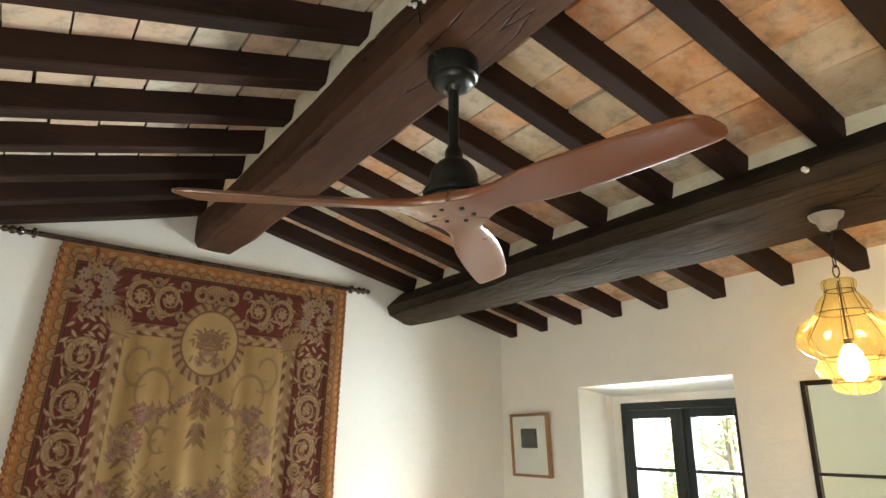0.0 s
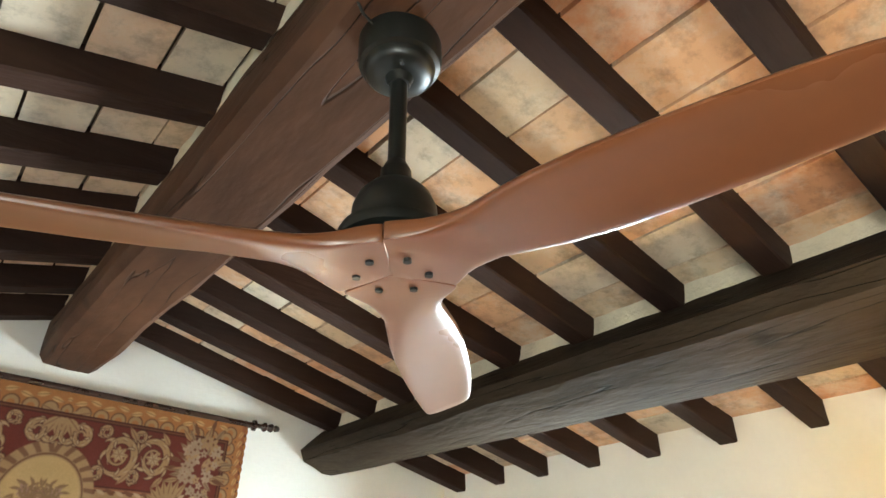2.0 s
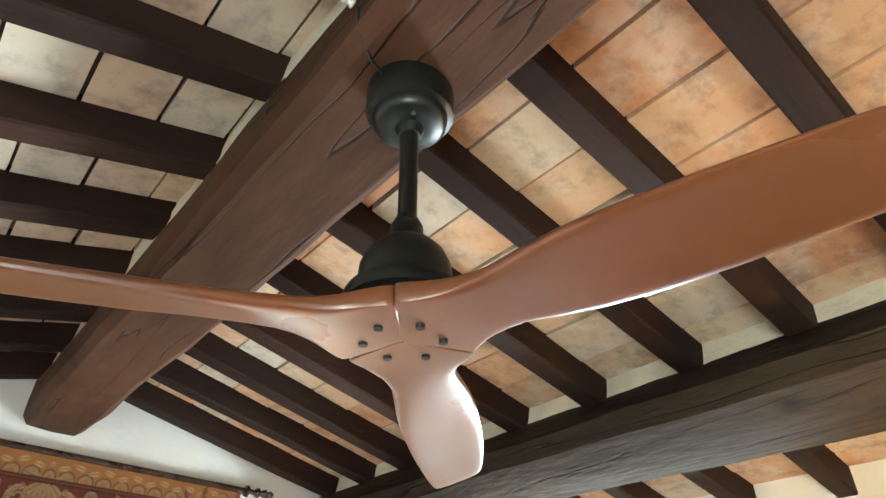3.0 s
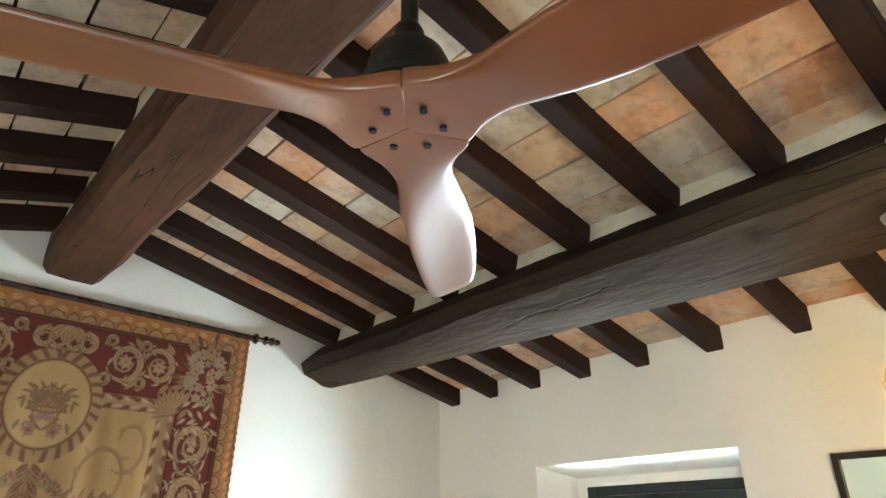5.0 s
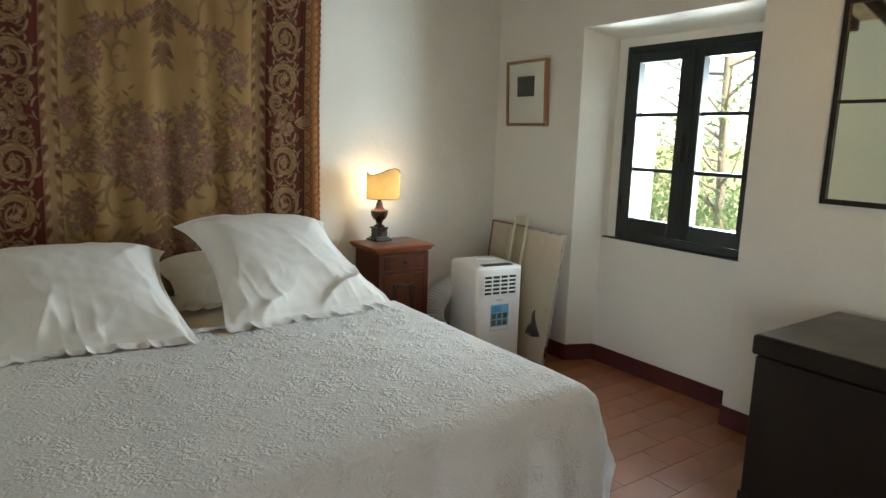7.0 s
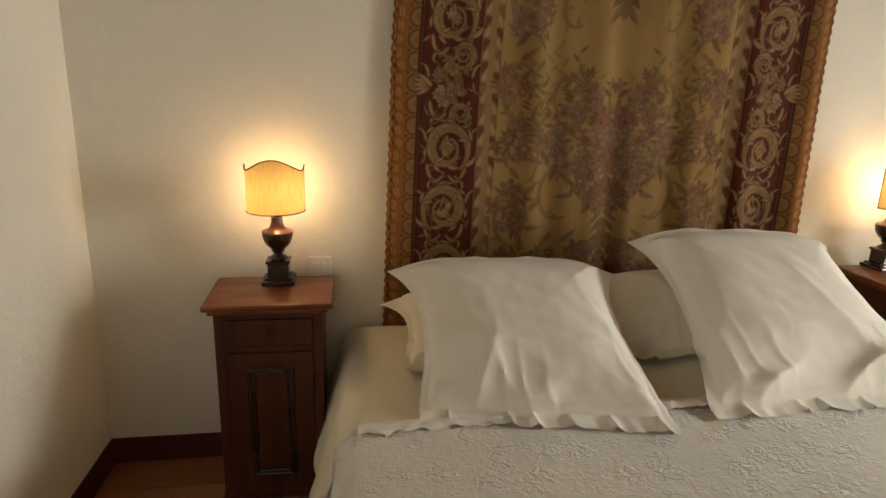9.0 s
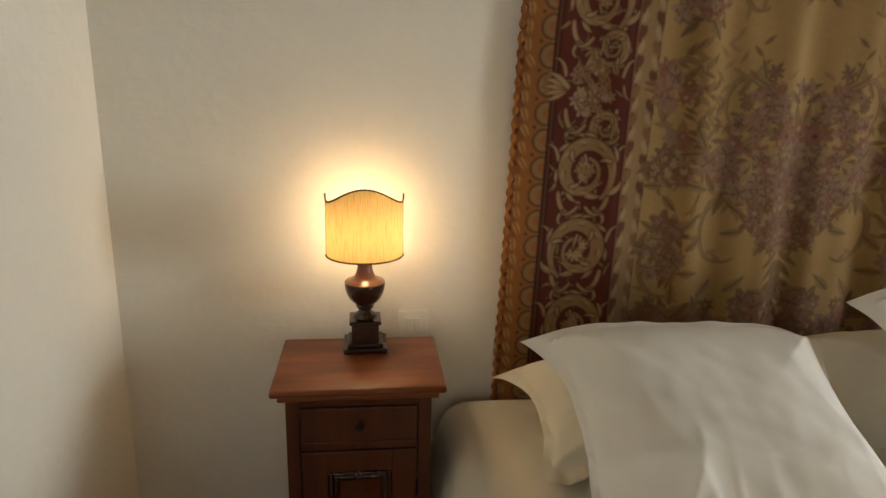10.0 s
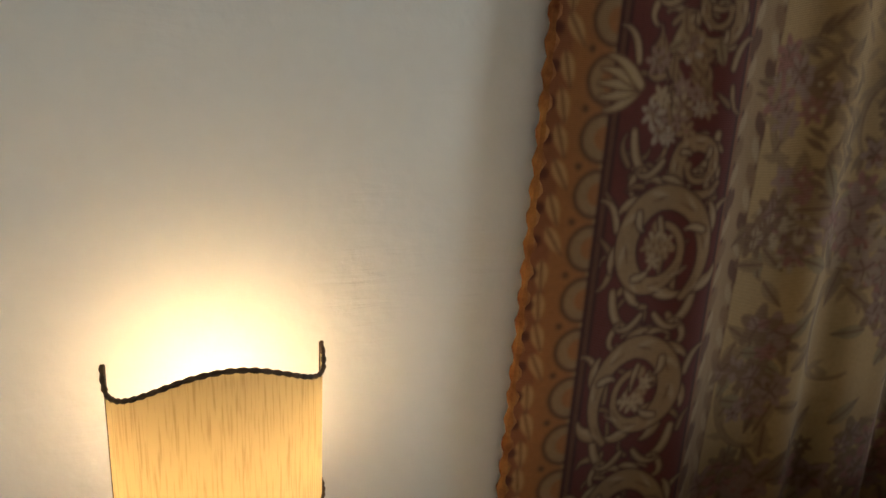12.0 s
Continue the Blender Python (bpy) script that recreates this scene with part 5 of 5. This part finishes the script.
def pillow(p00, p10, p01, p11, thick, flange, label, seed, mat=LINEN, skew=0.8, ear=0.055, folds=4.2, crush=1.0):
    """A cushion between four corners (bottom left, bottom right, top left, top right): smooth above, gathered in folds near its foot, with a flat flange, pointed ears and a hem lying on the bed."""
    A, B, C, D = (Vector(p) for p in (p00, p10, p01, p11))
    nrm = (B - A).cross(C - A).normalized()
    side, up = (B - A).normalized(), (C - A).normalized()
    mid = (A + B + C + D) / 4
    bm = bmesh.new()

    def pt(u, v, s):
        low = max(0.0, 0.075 - v) / 0.075
        cu, cv = 2 * u - 1, 2 * v - 1
        p = (A * (1 - u) + B * u) * (1 - v) + (C * (1 - u) + D * u) * v
        pull = 0.010 * cv * cv * (1 - cu * cu) + 0.10 * cu * cu * (1 - cv * cv)
        p = p + (mid - p) * pull + Vector((0, 0, 0.040)) * (1 - cu ** 4) * v ** 3
        corner = cu ** 10 * v ** 9
        p += side * (ear * (1.25 if cu < 0 else 0.8) * corner * (1 if cu > 0 else -1)) + Vector((0, -0.015, -0.012)) * corner
        e = min(u, 1 - u, v, 1 - v)
        q = max(0.0, min(1.0, (e - flange) / (0.5 - flange)))
        h = thick * (1 - (1 - q) ** 2.6) ** 0.55 * min(1.0, 0.30 + 1.9 * v)
        inn = min(1.0, q * 5)
        foot = max(0.0, min(1.0, (0.62 - v + 0.14 * wob(u * 4, 0.5, seed, 1)) / 0.50)) ** 1.5
        ph = u * folds + 0.9 * wob(u * 2.5, v * 1.8, seed, 1) + skew * v * (0.4 + u)
        ridge = (1 - abs(math.sin(math.pi * ph))) ** 1.6
        ph2 = u * folds * 2.3 - skew * 1.1 * v + 0.6 * wob(u * 6, v * 4, seed + 3, 1)
        ridge2 = (1 - abs(math.sin(math.pi * ph2))) ** 2.2
        amp = 0.55 + 0.9 * wob(u * 4, v * 2.5, seed + 8, 1)
        fall = (0.034 * ridge * max(0.0, amp) * crush + 0.007 * ridge2 * (amp > 0.4)) * foot * (0.35 + 0.65 * inn)
        long = 0.010 * (1 - abs(math.sin(math.pi * (u * 1.7 + 0.5 * v + seed)))) ** 5 * inn * (1 - v)
        rel = 0.006 * wob(u * 4, v * 4, seed, 1) + 0.0022 * wob(u * 17, v * 13, seed, 1)
        seam = -0.005 if flange < e < flange + 0.018 else 0.0
        hem = 0.010 * wob(u * 9 + v * 5, v * 9, seed, 1) * (1 if e < flange * 1.2 else 0.3)
        if s > 0:
            r = p + nrm * (max(min(0.004, e * 0.3), h + fall + long + rel * inn + seam) + hem)
        else:
            r = p + nrm * (-0.35 * h + hem)
        if low > 0:
            pleat = (1 - abs(math.sin(math.pi * (u * 6.5 + 0.6 * wob(u * 7, 0, seed, 1))))) ** 2
            flat = p + Vector((0, -0.045 * low + 0.012 * wob(u * 12, 1, seed, 1) * low, 0)) 
            flat.z = A.z - 0.002 + (0.016 * pleat + 0.006 * wob(u * 25, v * 9, seed, 1)) * (0.4 + 0.6 * low) + (min(0.004, e * 0.3) if s > 0 else 0.0)
            k = min(1.0, low * 1.3) ** 1.5
            r = r.lerp(flat, k)
        return r
    n = 96
    sheet(bm, n, n, lambda u, v: pt(u, v, 1)), sheet(bm, n, n, lambda u, v: pt(u, v, -1))
    bmesh.ops.remove_doubles(bm, verts=bm.verts, dist=0.0018)
    return tagged(part("pillow", bm, mat, smooth=True), label, "pillow", "bed pillows")


pillow((1.365, 3.27, 0.572), (2.08, 3.16, 0.572), (1.360, 3.680, 0.880), (2.025, 3.690, 0.864), 0.110, 0.028, "plump white pillow with flanged edge leaning on the bed", 1.3, skew=-0.9, folds=3.8, crush=1.0)
pillow((2.205, 3.22, 0.572), (3.06, 3.26, 0.572), (2.175, 3.69, 0.975), (2.825, 3.71, 0.950), 0.105, 0.028, "large creased white pillow propped upright on the bed", 4.7, skew=-2.0, folds=3.4, crush=1.6)
pillow((1.335, 3.56, 0.585), (2.05, 3.60, 0.585), (1.33, 3.90, 0.685), (2.06, 3.92, 0.70), 0.09, 0.03, "white pillow lying behind another at the bed head", 7.1, SHEET)
pillow((2.08, 3.60, 0.585), (2.85, 3.62, 0.585), (2.06, 3.90, 0.745), (2.85, 3.92, 0.76), 0.10, 0.03, "white pillow tucked behind another at the bed head", 9.2, SHEET)

# ---- portable air conditioner ----
ac = thing("air_conditioner", "white portable air conditioner with a blue sticker and black grille", "air conditioner", m=pose(3.957, 3.655, 0, 0, 0, -8))
W, D, H = 0.325, 0.355, 0.640
bm = bmesh.new()
box(bm, -W / 2, W / 2, -D / 2, D / 2, 0.035, H, 0.028, seg=5)
part("body", bm, ACWHITE, ac, smooth=True)
part("base", box(bmesh.new(), -W / 2 + 0.01, W / 2 - 0.01, -D / 2 + 0.01, D / 2 - 0.01, 0.014, 0.045, 0.008), HOSE, ac)
for sx in (-1, 1):
    for sy in (-1, 1):
        part("castor", lathe(bmesh.new(), [(0.014, -0.010), (0.016, -0.006), (0.016, 0.006), (0.014, 0.010)], 14, Matrix.Translation((sx * 0.11, sy * 0.12, 0.016)) @ pose(0, 0, 0, 0, 90, 0)), BLACKMETAL, ac)
f = -D / 2
gr = part("grille", box(bmesh.new(), -0.115, 0.115, f - 0.003, f + 0.02, 0.462, 0.586, 0.004), ACDARK, ac, "black louvred air outlet")
for k in range(6):
    z = 0.462 + 0.124 * k / 5
    part("louvre", box(bmesh.new(), -0.115, 0.115, f - 0.010, f - 0.002, z - 0.0045, z + 0.0045, 0.0015), ACWHITE, gr, "white louvre")
for k in range(5):
    x = -0.115 + 0.23 * k / 4
    part("grille_bar", box(bmesh.new(), x - 0.004, x + 0.004, f - 0.0095, f - 0.002, 0.462, 0.586, 0.001), ACWHITE, gr)
part("control_panel", box(bmesh.new(), -0.105, 0.105, f + 0.020, f + 0.075, H - 0.004, H + 0.003, 0.002), ACDARK, ac, "dark control strip")
part("badge", box(bmesh.new(), -0.026, 0.026, f - 0.002, f + 0.002, 0.424, 0.434, 0.0008), HOSE, ac)
st = part("sticker", box(bmesh.new(), -0.058, 0.070, f - 0.0015, f + 0.001, 0.235, 0.400), BLUE, ac, "blue and white energy sticker")
part("sticker_bar", boxes((-0.050, 0.018, f - 0.0022, f, 0.352, 0.392)), material("mid blue print", (0.08, 0.32, 0.58), 0.4), st)
part("sticker_bar", boxes((-0.055, 0.067, f - 0.002, f, 0.238, 0.262)), PAPER, st)
for i in range(3):
    for j in range(2):
        part("sticker_picture", boxes((-0.050 + 0.040 * i, -0.020 + 0.040 * i, f - 0.0024, f, 0.268 + 0.042 * j, 0.302 + 0.042 * j)), PRINT, st)
rc = thing("remote_control", "white remote control lying on the air conditioner", "remote control", m=pose(3.965, 3.68, H + 0.001, 0, 0, 60))
part("body", box(bmesh.new(), -0.022, 0.022, -0.065, 0.065, 0, 0.018, 0.006, seg=3), ACWHITE, rc, smooth=True)
part("screen", boxes((-0.014, 0.014, 0.025, 0.052, 0.0175, 0.0186)), HOSE, rc)
for i in range(2):
    for j in range(3):
        part("button", lathe(bmesh.new(), [(0.005, 0.018), (0.0045, 0.0196)], 12, Matrix.Translation((-0.009 + 0.018 * i, -0.045 + 0.022 * j, 0))), HOSE, rc)
duct = thing("exhaust_duct", "crumpled grey-white flexible air duct on the floor", "duct")
path = [Vector((3.92 - 0.19 * math.sin(a) - 0.05, 3.83 + 0.05 * math.cos(a), 0.26 + 0.17 * math.cos(a))) for a in [math.pi * i / 70 for i in range(71)]]
part("hose", tube(bmesh.new(), path, [0.070 + 0.006 * (i % 2) for i in range(71)], 20), HOSE, duct, smooth=False)

# ---- framed pictures ----
pic = thing("framed_picture", "small dark print on white mount in oak frame on wall", "picture", m=pose(XE - 0.004, 3.795, 1.494, 0, -2.5, 0))
pw, ph = 0.385, 0.420
bm = boxes((-0.032, 0, -pw / 2, -pw / 2 + 0.018, 0, ph), (-0.032, 0, pw / 2 - 0.018, pw / 2, 0, ph), (-0.0315, 0, -pw / 2 + 0.018, pw / 2 - 0.018, ph - 0.018, ph), (-0.0315, 0, -pw / 2 + 0.018, pw / 2 - 0.018, 0, 0.018), bevel=0.002)
part("frame", bm, OAK, pic)
part("mount", boxes((-0.020, -0.004, -pw / 2 + 0.016, pw / 2 - 0.016, 0.016, ph - 0.016)), PAPER, pic, "white paper mount")
part("print", boxes((-0.0212, -0.019, -0.075, 0.090, 0.190, 0.320)), PRINT, pic, "small dark photograph")
g = part("glazing", boxes((-0.0265, -0.0245, -pw / 2 + 0.016, pw / 2 - 0.016, 0.016, ph - 0.016)), PANE, pic)
g.visible_shadow = False


def leaning(name, y0, y1, height, xf, xt, edge, mat_edge, mat_field, label, thick=0.018):
    """A frame leaning on the east wall: foot at xf, top at xt."""
    ang = math.degrees(math.atan2(xt - xf, height))
    t = thing(name, label, "picture", "leaning frames", pose(xf, (y0 + y1) / 2, 0.0, 0, ang, 0))
    w = y1 - y0
    bm = boxes((-thick, 0, -w / 2, -w / 2 + edge, 0, height), (-thick, 0, w / 2 - edge, w / 2, 0, height), (-thick + 0.0005, 0, -w / 2 + edge, w / 2 - edge, height - edge, height), (-thick + 0.0005, 0, -w / 2 + edge, w / 2 - edge, 0, edge), bevel=0.002)
    part("frame", bm, mat_edge, t)
    part("sheet", boxes((-thick + 0.004, -0.003, -w / 2 + edge, w / 2 - edge, edge, height - edge)), mat_field, t)
    return t


POSTER = material("pale yellowed poster", (0.62, 0.58, 0.44), 0.25, 0.08, 3, 60, 0.05, 0.0005, second=(0.56, 0.42, 0.34), coat=0.5)
ps = leaning("framed_poster", 3.33, 3.86, 0.835, 4.20, 4.335, 0.012, STEEL, POSTER, "tall glazed poster in a thin metal frame leaning on the wall")
bm = bmesh.new()
prism(bm, [(-0.20, 0.17), (-0.13, 0.15), (-0.06, 0.16), (-0.075, 0.21), (-0.10, 0.24), (-0.095, 0.30), (-0.115, 0.33), (-0.13, 0.27), (-0.16, 0.22)], -0.0155, -0.0145, "x")
part("poster_mark", bm, PRINT, ps, "small dark printed shape")
leaning("framed_board", 3.70, 4.08, 0.84, 4.255, 4.36, 0.014, OAK, POSTER, "pale board in a wooden frame leaning in the corner", 0.012)
hf = leaning("hanger_board", 3.655, 3.785, 0.93, 4.165, 4.318, 0.016, PAPER, glass("clear plastic", (0.93, 0.93, 0.88)), "narrow white plastic frame with a hook leaning on the poster", 0.012)
part("hook", tube(bmesh.new(), [(-0.016, 0.02, 0.80), (-0.03, 0.02, 0.80), (-0.034, 0.0, 0.83), (-0.03, -0.015, 0.86), (-0.02, -0.02, 0.85)], 0.004, 8), STEEL, hf, smooth=True)

# ---- mirror ----
mir = thing("wall_mirror", "square wall mirror divided by bars in a thin dark iron frame", "mirror")
MY0, MY1, MZ0, MZ1 = 1.055, 1.895, 1.168, 2.008
bm = boxes((XE - 0.030, XE - 0.004, MY1 - 0.022, MY1, MZ0, MZ1), (XE - 0.030, XE - 0.004, MY0, MY0 + 0.022, MZ0, MZ1), (XE - 0.0295, XE - 0.004, MY0 + 0.022, MY1 - 0.022, MZ1 - 0.022, MZ1), (XE - 0.0295, XE - 0.004, MY0 + 0.022, MY1 - 0.022, MZ0, MZ0 + 0.022), bevel=0.002)
part("frame", bm, IRON, mir)
part("cross_bar", boxes((XE - 0.028, XE - 0.012, MY0 + 0.022, MY1 - 0.022, 1.588, 1.602), bevel=0.002), IRON, mir)
part("upright_bar", boxes((XE - 0.0275, XE - 0.012, 1.468, 1.482, MZ0 + 0.022, MZ1 - 0.022), bevel=0.002), IRON, mir)
part("looking_glass", boxes((XE - 0.016, XE - 0.004, MY0 + 0.02, MY1 - 0.02, MZ0 + 0.02, MZ1 - 0.02)), MIRROR, mir)

# ---- chest ----
chest = thing("chest", "dark blackish-brown wooden chest with a flat lid against the wall", "chest")
CX0, CX1, CY0, CY1 = 3.665, 4.305, 0.55, 1.745
part("body", box(bmesh.new(), CX0 + 0.012, CX1, CY0 + 0.01, CY1 - 0.01, 0.0, 0.655, 0.010, seg=3), CHESTWOOD, chest)
part("lid", box(bmesh.new(), CX0, CX1, CY0, CY1, 0.660, 0.733, 0.010, seg=3), CHESTWOOD, chest)
# thin sheet over the lid: reflected light painted as a lighter olive-brown
part("lid_panel", box(bmesh.new(), CX0 + 0.012, CX1 - 0.012, CY0 + 0.012, CY1 - 0.012, 0.730, 0.736, 0.002), material("waxed lid with sheen in colour", (0.064, 0.049, 0.031), 0.34, 0.2, 5, 60, 0.25, 0.002, second=(0.035, 0.026, 0.016)), chest, "waxed lid top, its sheen put into a lighter brown")
for y in (CY0 + 0.005, CY1 - 0.045):
    part("corner_plate", box(bmesh.new(), CX0 + 0.008, CX0 + 0.02, y, y + 0.04, 0.02, 0.12, 0.002), IRON, chest)

# ---- outside the window ----
bm = bmesh.new()


def land(u, v):
    x, y = 4.0 + 800 * (u - 0.5) ** 3 * 4, 2.0 + 800 * (v - 0.5) ** 3 * 4
    r = math.hypot(x - 2.3, y - 1.2)
    return (x, y, -0.6 + 1.5 * wob(x * 0.03, y * 0.03, 0, 1) * min(1, max(0, r - 8) / 30))


sheet(bm, 90, 90, land)
GRASS = material("dry grass", (0.12, 0.14, 0.045), 0.9, 0.3, 0.8, 12, 0.6, 0.02, second=(0.20, 0.17, 0.07))
tagged(part("ground", bm, GRASS), "sunlit rough grass outside the window", "ground", kind="structure")
BARK = material("pale bark", (0.24, 0.20, 0.15), 0.9, 0.3, 6, 40, 1.0, 0.02, stretch=(1, 1, 0.3), second=(0.12, 0.10, 0.07))
LEAF = material("leaves", (0.085, 0.12, 0.048), 0.55, 0.25, 3, 20, 0.1, 0.001, second=(0.05, 0.085, 0.02), island=0.3)


lt = LEAF.node_tree
lb = lt.nodes["Principled BSDF"]
lb.inputs["Transmission Weight"].default_value = 0.0
th, lm2 = lt.nodes.new("ShaderNodeBsdfTranslucent"), lt.nodes.new("ShaderNodeMixShader")
th.inputs[0].default_value, lm2.inputs[0].default_value = (0.22, 0.32, 0.13, 1), 0.45
lt.links.new(lb.outputs[0], lm2.inputs[1]), lt.links.new(th.outputs[0], lm2.inputs[2])
lt.links.new(lm2.outputs[0], lt.nodes["Material Output"].inputs[0])


def tree(x, y, h, r, spread, leaves, seed, label, lean=0.0, zb=-0.6):
    rng = random.Random(seed)
    t = thing("tree", label, "tree", "garden trees")
    bm = bmesh.new()
    tips = []
    trunk = [(x + lean * s * h + 0.06 * math.sin(s * 5 + seed), y + 0.05 * math.cos(s * 4 + seed), zb + h * 0.7 * s) for s in [i / 10 for i in range(11)]]
    tube(bm, trunk, [r * (1 - 0.055 * i) for i in range(11)], 12)
    for k in range(11):
        s = 3 + k * 0.63
        i = min(10, int(s))
        base = Vector(trunk[i])
        a, up = rng.uniform(0, 6.3), rng.uniform(0.2, 0.9)
        d = Vector((math.cos(a), math.sin(a), up)).normalized()
        ln = spread * rng.uniform(0.6, 1.0)
        pts = [base + d * ln * q + Vector((0, 0, 0.15 * math.sin(q * 3 + k))) for q in (0, 0.25, 0.5, 0.75, 1.0)]
        tube(bm, pts, [r * 0.35, r * 0.26, r * 0.18, r * 0.11, r * 0.05], 7)
        for _ in range(4):
            b0 = pts[rng.choice((2, 3, 4))]
            e = b0 + Vector((rng.uniform(-1, 1), rng.uniform(-1, 1), rng.uniform(-0.4, 0.8))) * ln * 0.4
            tube(bm, [b0, (b0 + e) / 2 + Vector((0, 0, 0.05)), e], [r * 0.10, r * 0.06, r * 0.025], 5)
            tips.append((b0, e))
    part("trunk", bm, BARK, t, "", True)
    vs, fs = [], []
    for _ in range(leaves):
        b0, e = rng.choice(tips)
        c = b0.lerp(e, rng.uniform(0.2, 1.15)) + Vector([rng.gauss(0, spread * 0.10) for _ in range(3)])
        u = Vector([rng.gauss(0, 1) for _ in range(3)]).normalized()
        v = u.cross(Vector([rng.gauss(0, 1) for _ in range(3)])).normalized()
        s = rng.uniform(0.03, 0.06)
        k = len(vs)
        vs += [c - u * s, c + v * s * 0.4, c + u * s, c - v * s * 0.4]
        fs.append((k, k + 1, k + 2, k + 3))
    me = bpy.data.meshes.new("crown")
    me.from_pydata(vs, [], fs)
    me.materials.append(LEAF)
    new("crown", me).parent = t


def bush(x, y, r, h, leaves, seed, zb=-0.6):
    rng = random.Random(seed)
    t = thing("bush", "leafy green garden bush in sunlight", "bush", "garden bushes")
    bm = bmesh.new()
    for k in range(7):
        a = rng.uniform(0, 6.3)
        tube(bm, [(x, y, zb), (x + 0.3 * r * math.cos(a), y + 0.3 * r * math.sin(a), zb + h * 0.4), (x + 0.7 * r * math.cos(a), y + 0.7 * r * math.sin(a), zb + h * 0.8)], [0.02, 0.015, 0.006], 6)
    part("stems", bm, BARK, t)
    clumps = [Vector((x + r * 0.7 * rng.uniform(-1, 1), y + r * 0.7 * rng.uniform(-1, 1), zb + h * rng.uniform(0.25, 0.9))) for _ in range(16)]
    vs, fs = [], []
    for _ in range(leaves):
        c = rng.choice(clumps) + Vector([rng.gauss(0, r * 0.17) for _ in range(3)])
        u = Vector([rng.gauss(0, 1) for _ in range(3)]).normalized()
        v = u.cross(Vector([rng.gauss(0, 1) for _ in range(3)])).normalized()
        s = rng.uniform(0.025, 0.05)
        k = len(vs)
        vs += [c - u * s, c + v * s * 0.5, c + u * s, c - v * s * 0.5]
        fs.append((k, k + 1, k + 2, k + 3))
    me = bpy.data.meshes.new("foliage")
    me.from_pydata(vs, [], fs)
    me.materials.append(LEAF)
    new("foliage", me).parent = t


tree(7.2, 5.42, 6.5, 0.15, 1.6, 450, 3, "tall garden tree with pale ridged trunk")
tree(9.0, 5.2, 5.0, 0.07, 1.9, 700, 8, "sparse garden tree with thin branching limbs", -0.02)
tree(12.5, 7.4, 6.0, 0.09, 2.2, 900, 21, "airy garden tree with small leaves", 0.01)
bush(8.0, 5.9, 0.9, 1.5, 1800, 5)
bush(10.0, 5.4, 1.0, 1.5, 2000, 6)
bush(12.0, 8.0, 1.4, 1.7, 2500, 9)
bush(8.5, 4.4, 0.8, 1.3, 1800, 12)

# ---- floor tiles, last ----
FT = []
tw, tl = 0.155, 0.31
for s in range(4):
    bm = bmesh.new()
    box(bm, -tl / 2 + 0.0008, tl / 2 - 0.0008, -tw / 2 + 0.0008, tw / 2 - 0.0008, -0.012, 0.0, 0.0008, seg=1)
    me = bpy.data.meshes.new("floor_tile")
    bm.to_mesh(me)
    bm.free()
    me.materials.append(FLOOR)
    FT.append(me)
rest = bmesh.new()
k, single = 0, 0
y = YS + tw / 2
while y < north(4.6) + tw:
    x = XW - tl * (0.5 if k % 2 else 0.0)
    while x < 4.6 + tl:
        near = (3.0 < x < 4.6 and y > 1.7) or (x < 1.4 and y > 3.0)
        if near and single < 300:
            ob = new("floor_tile", FT[single % 4])
            ob.parent = floor
            ob.location = (x, y, -0.0003 * random.random())
            single += 1
        else:
            box(rest, x - tl / 2 + 0.0008, x + tl / 2 - 0.0008, y - tw / 2 + 0.0008, y + tw / 2 - 0.0008, -0.012, -0.0003 * random.random())
        x += tl
    y += tw
    k += 1
rt = part("floor_tiles", rest, FLOOR, floor)
rt["kind"] = "stuff"
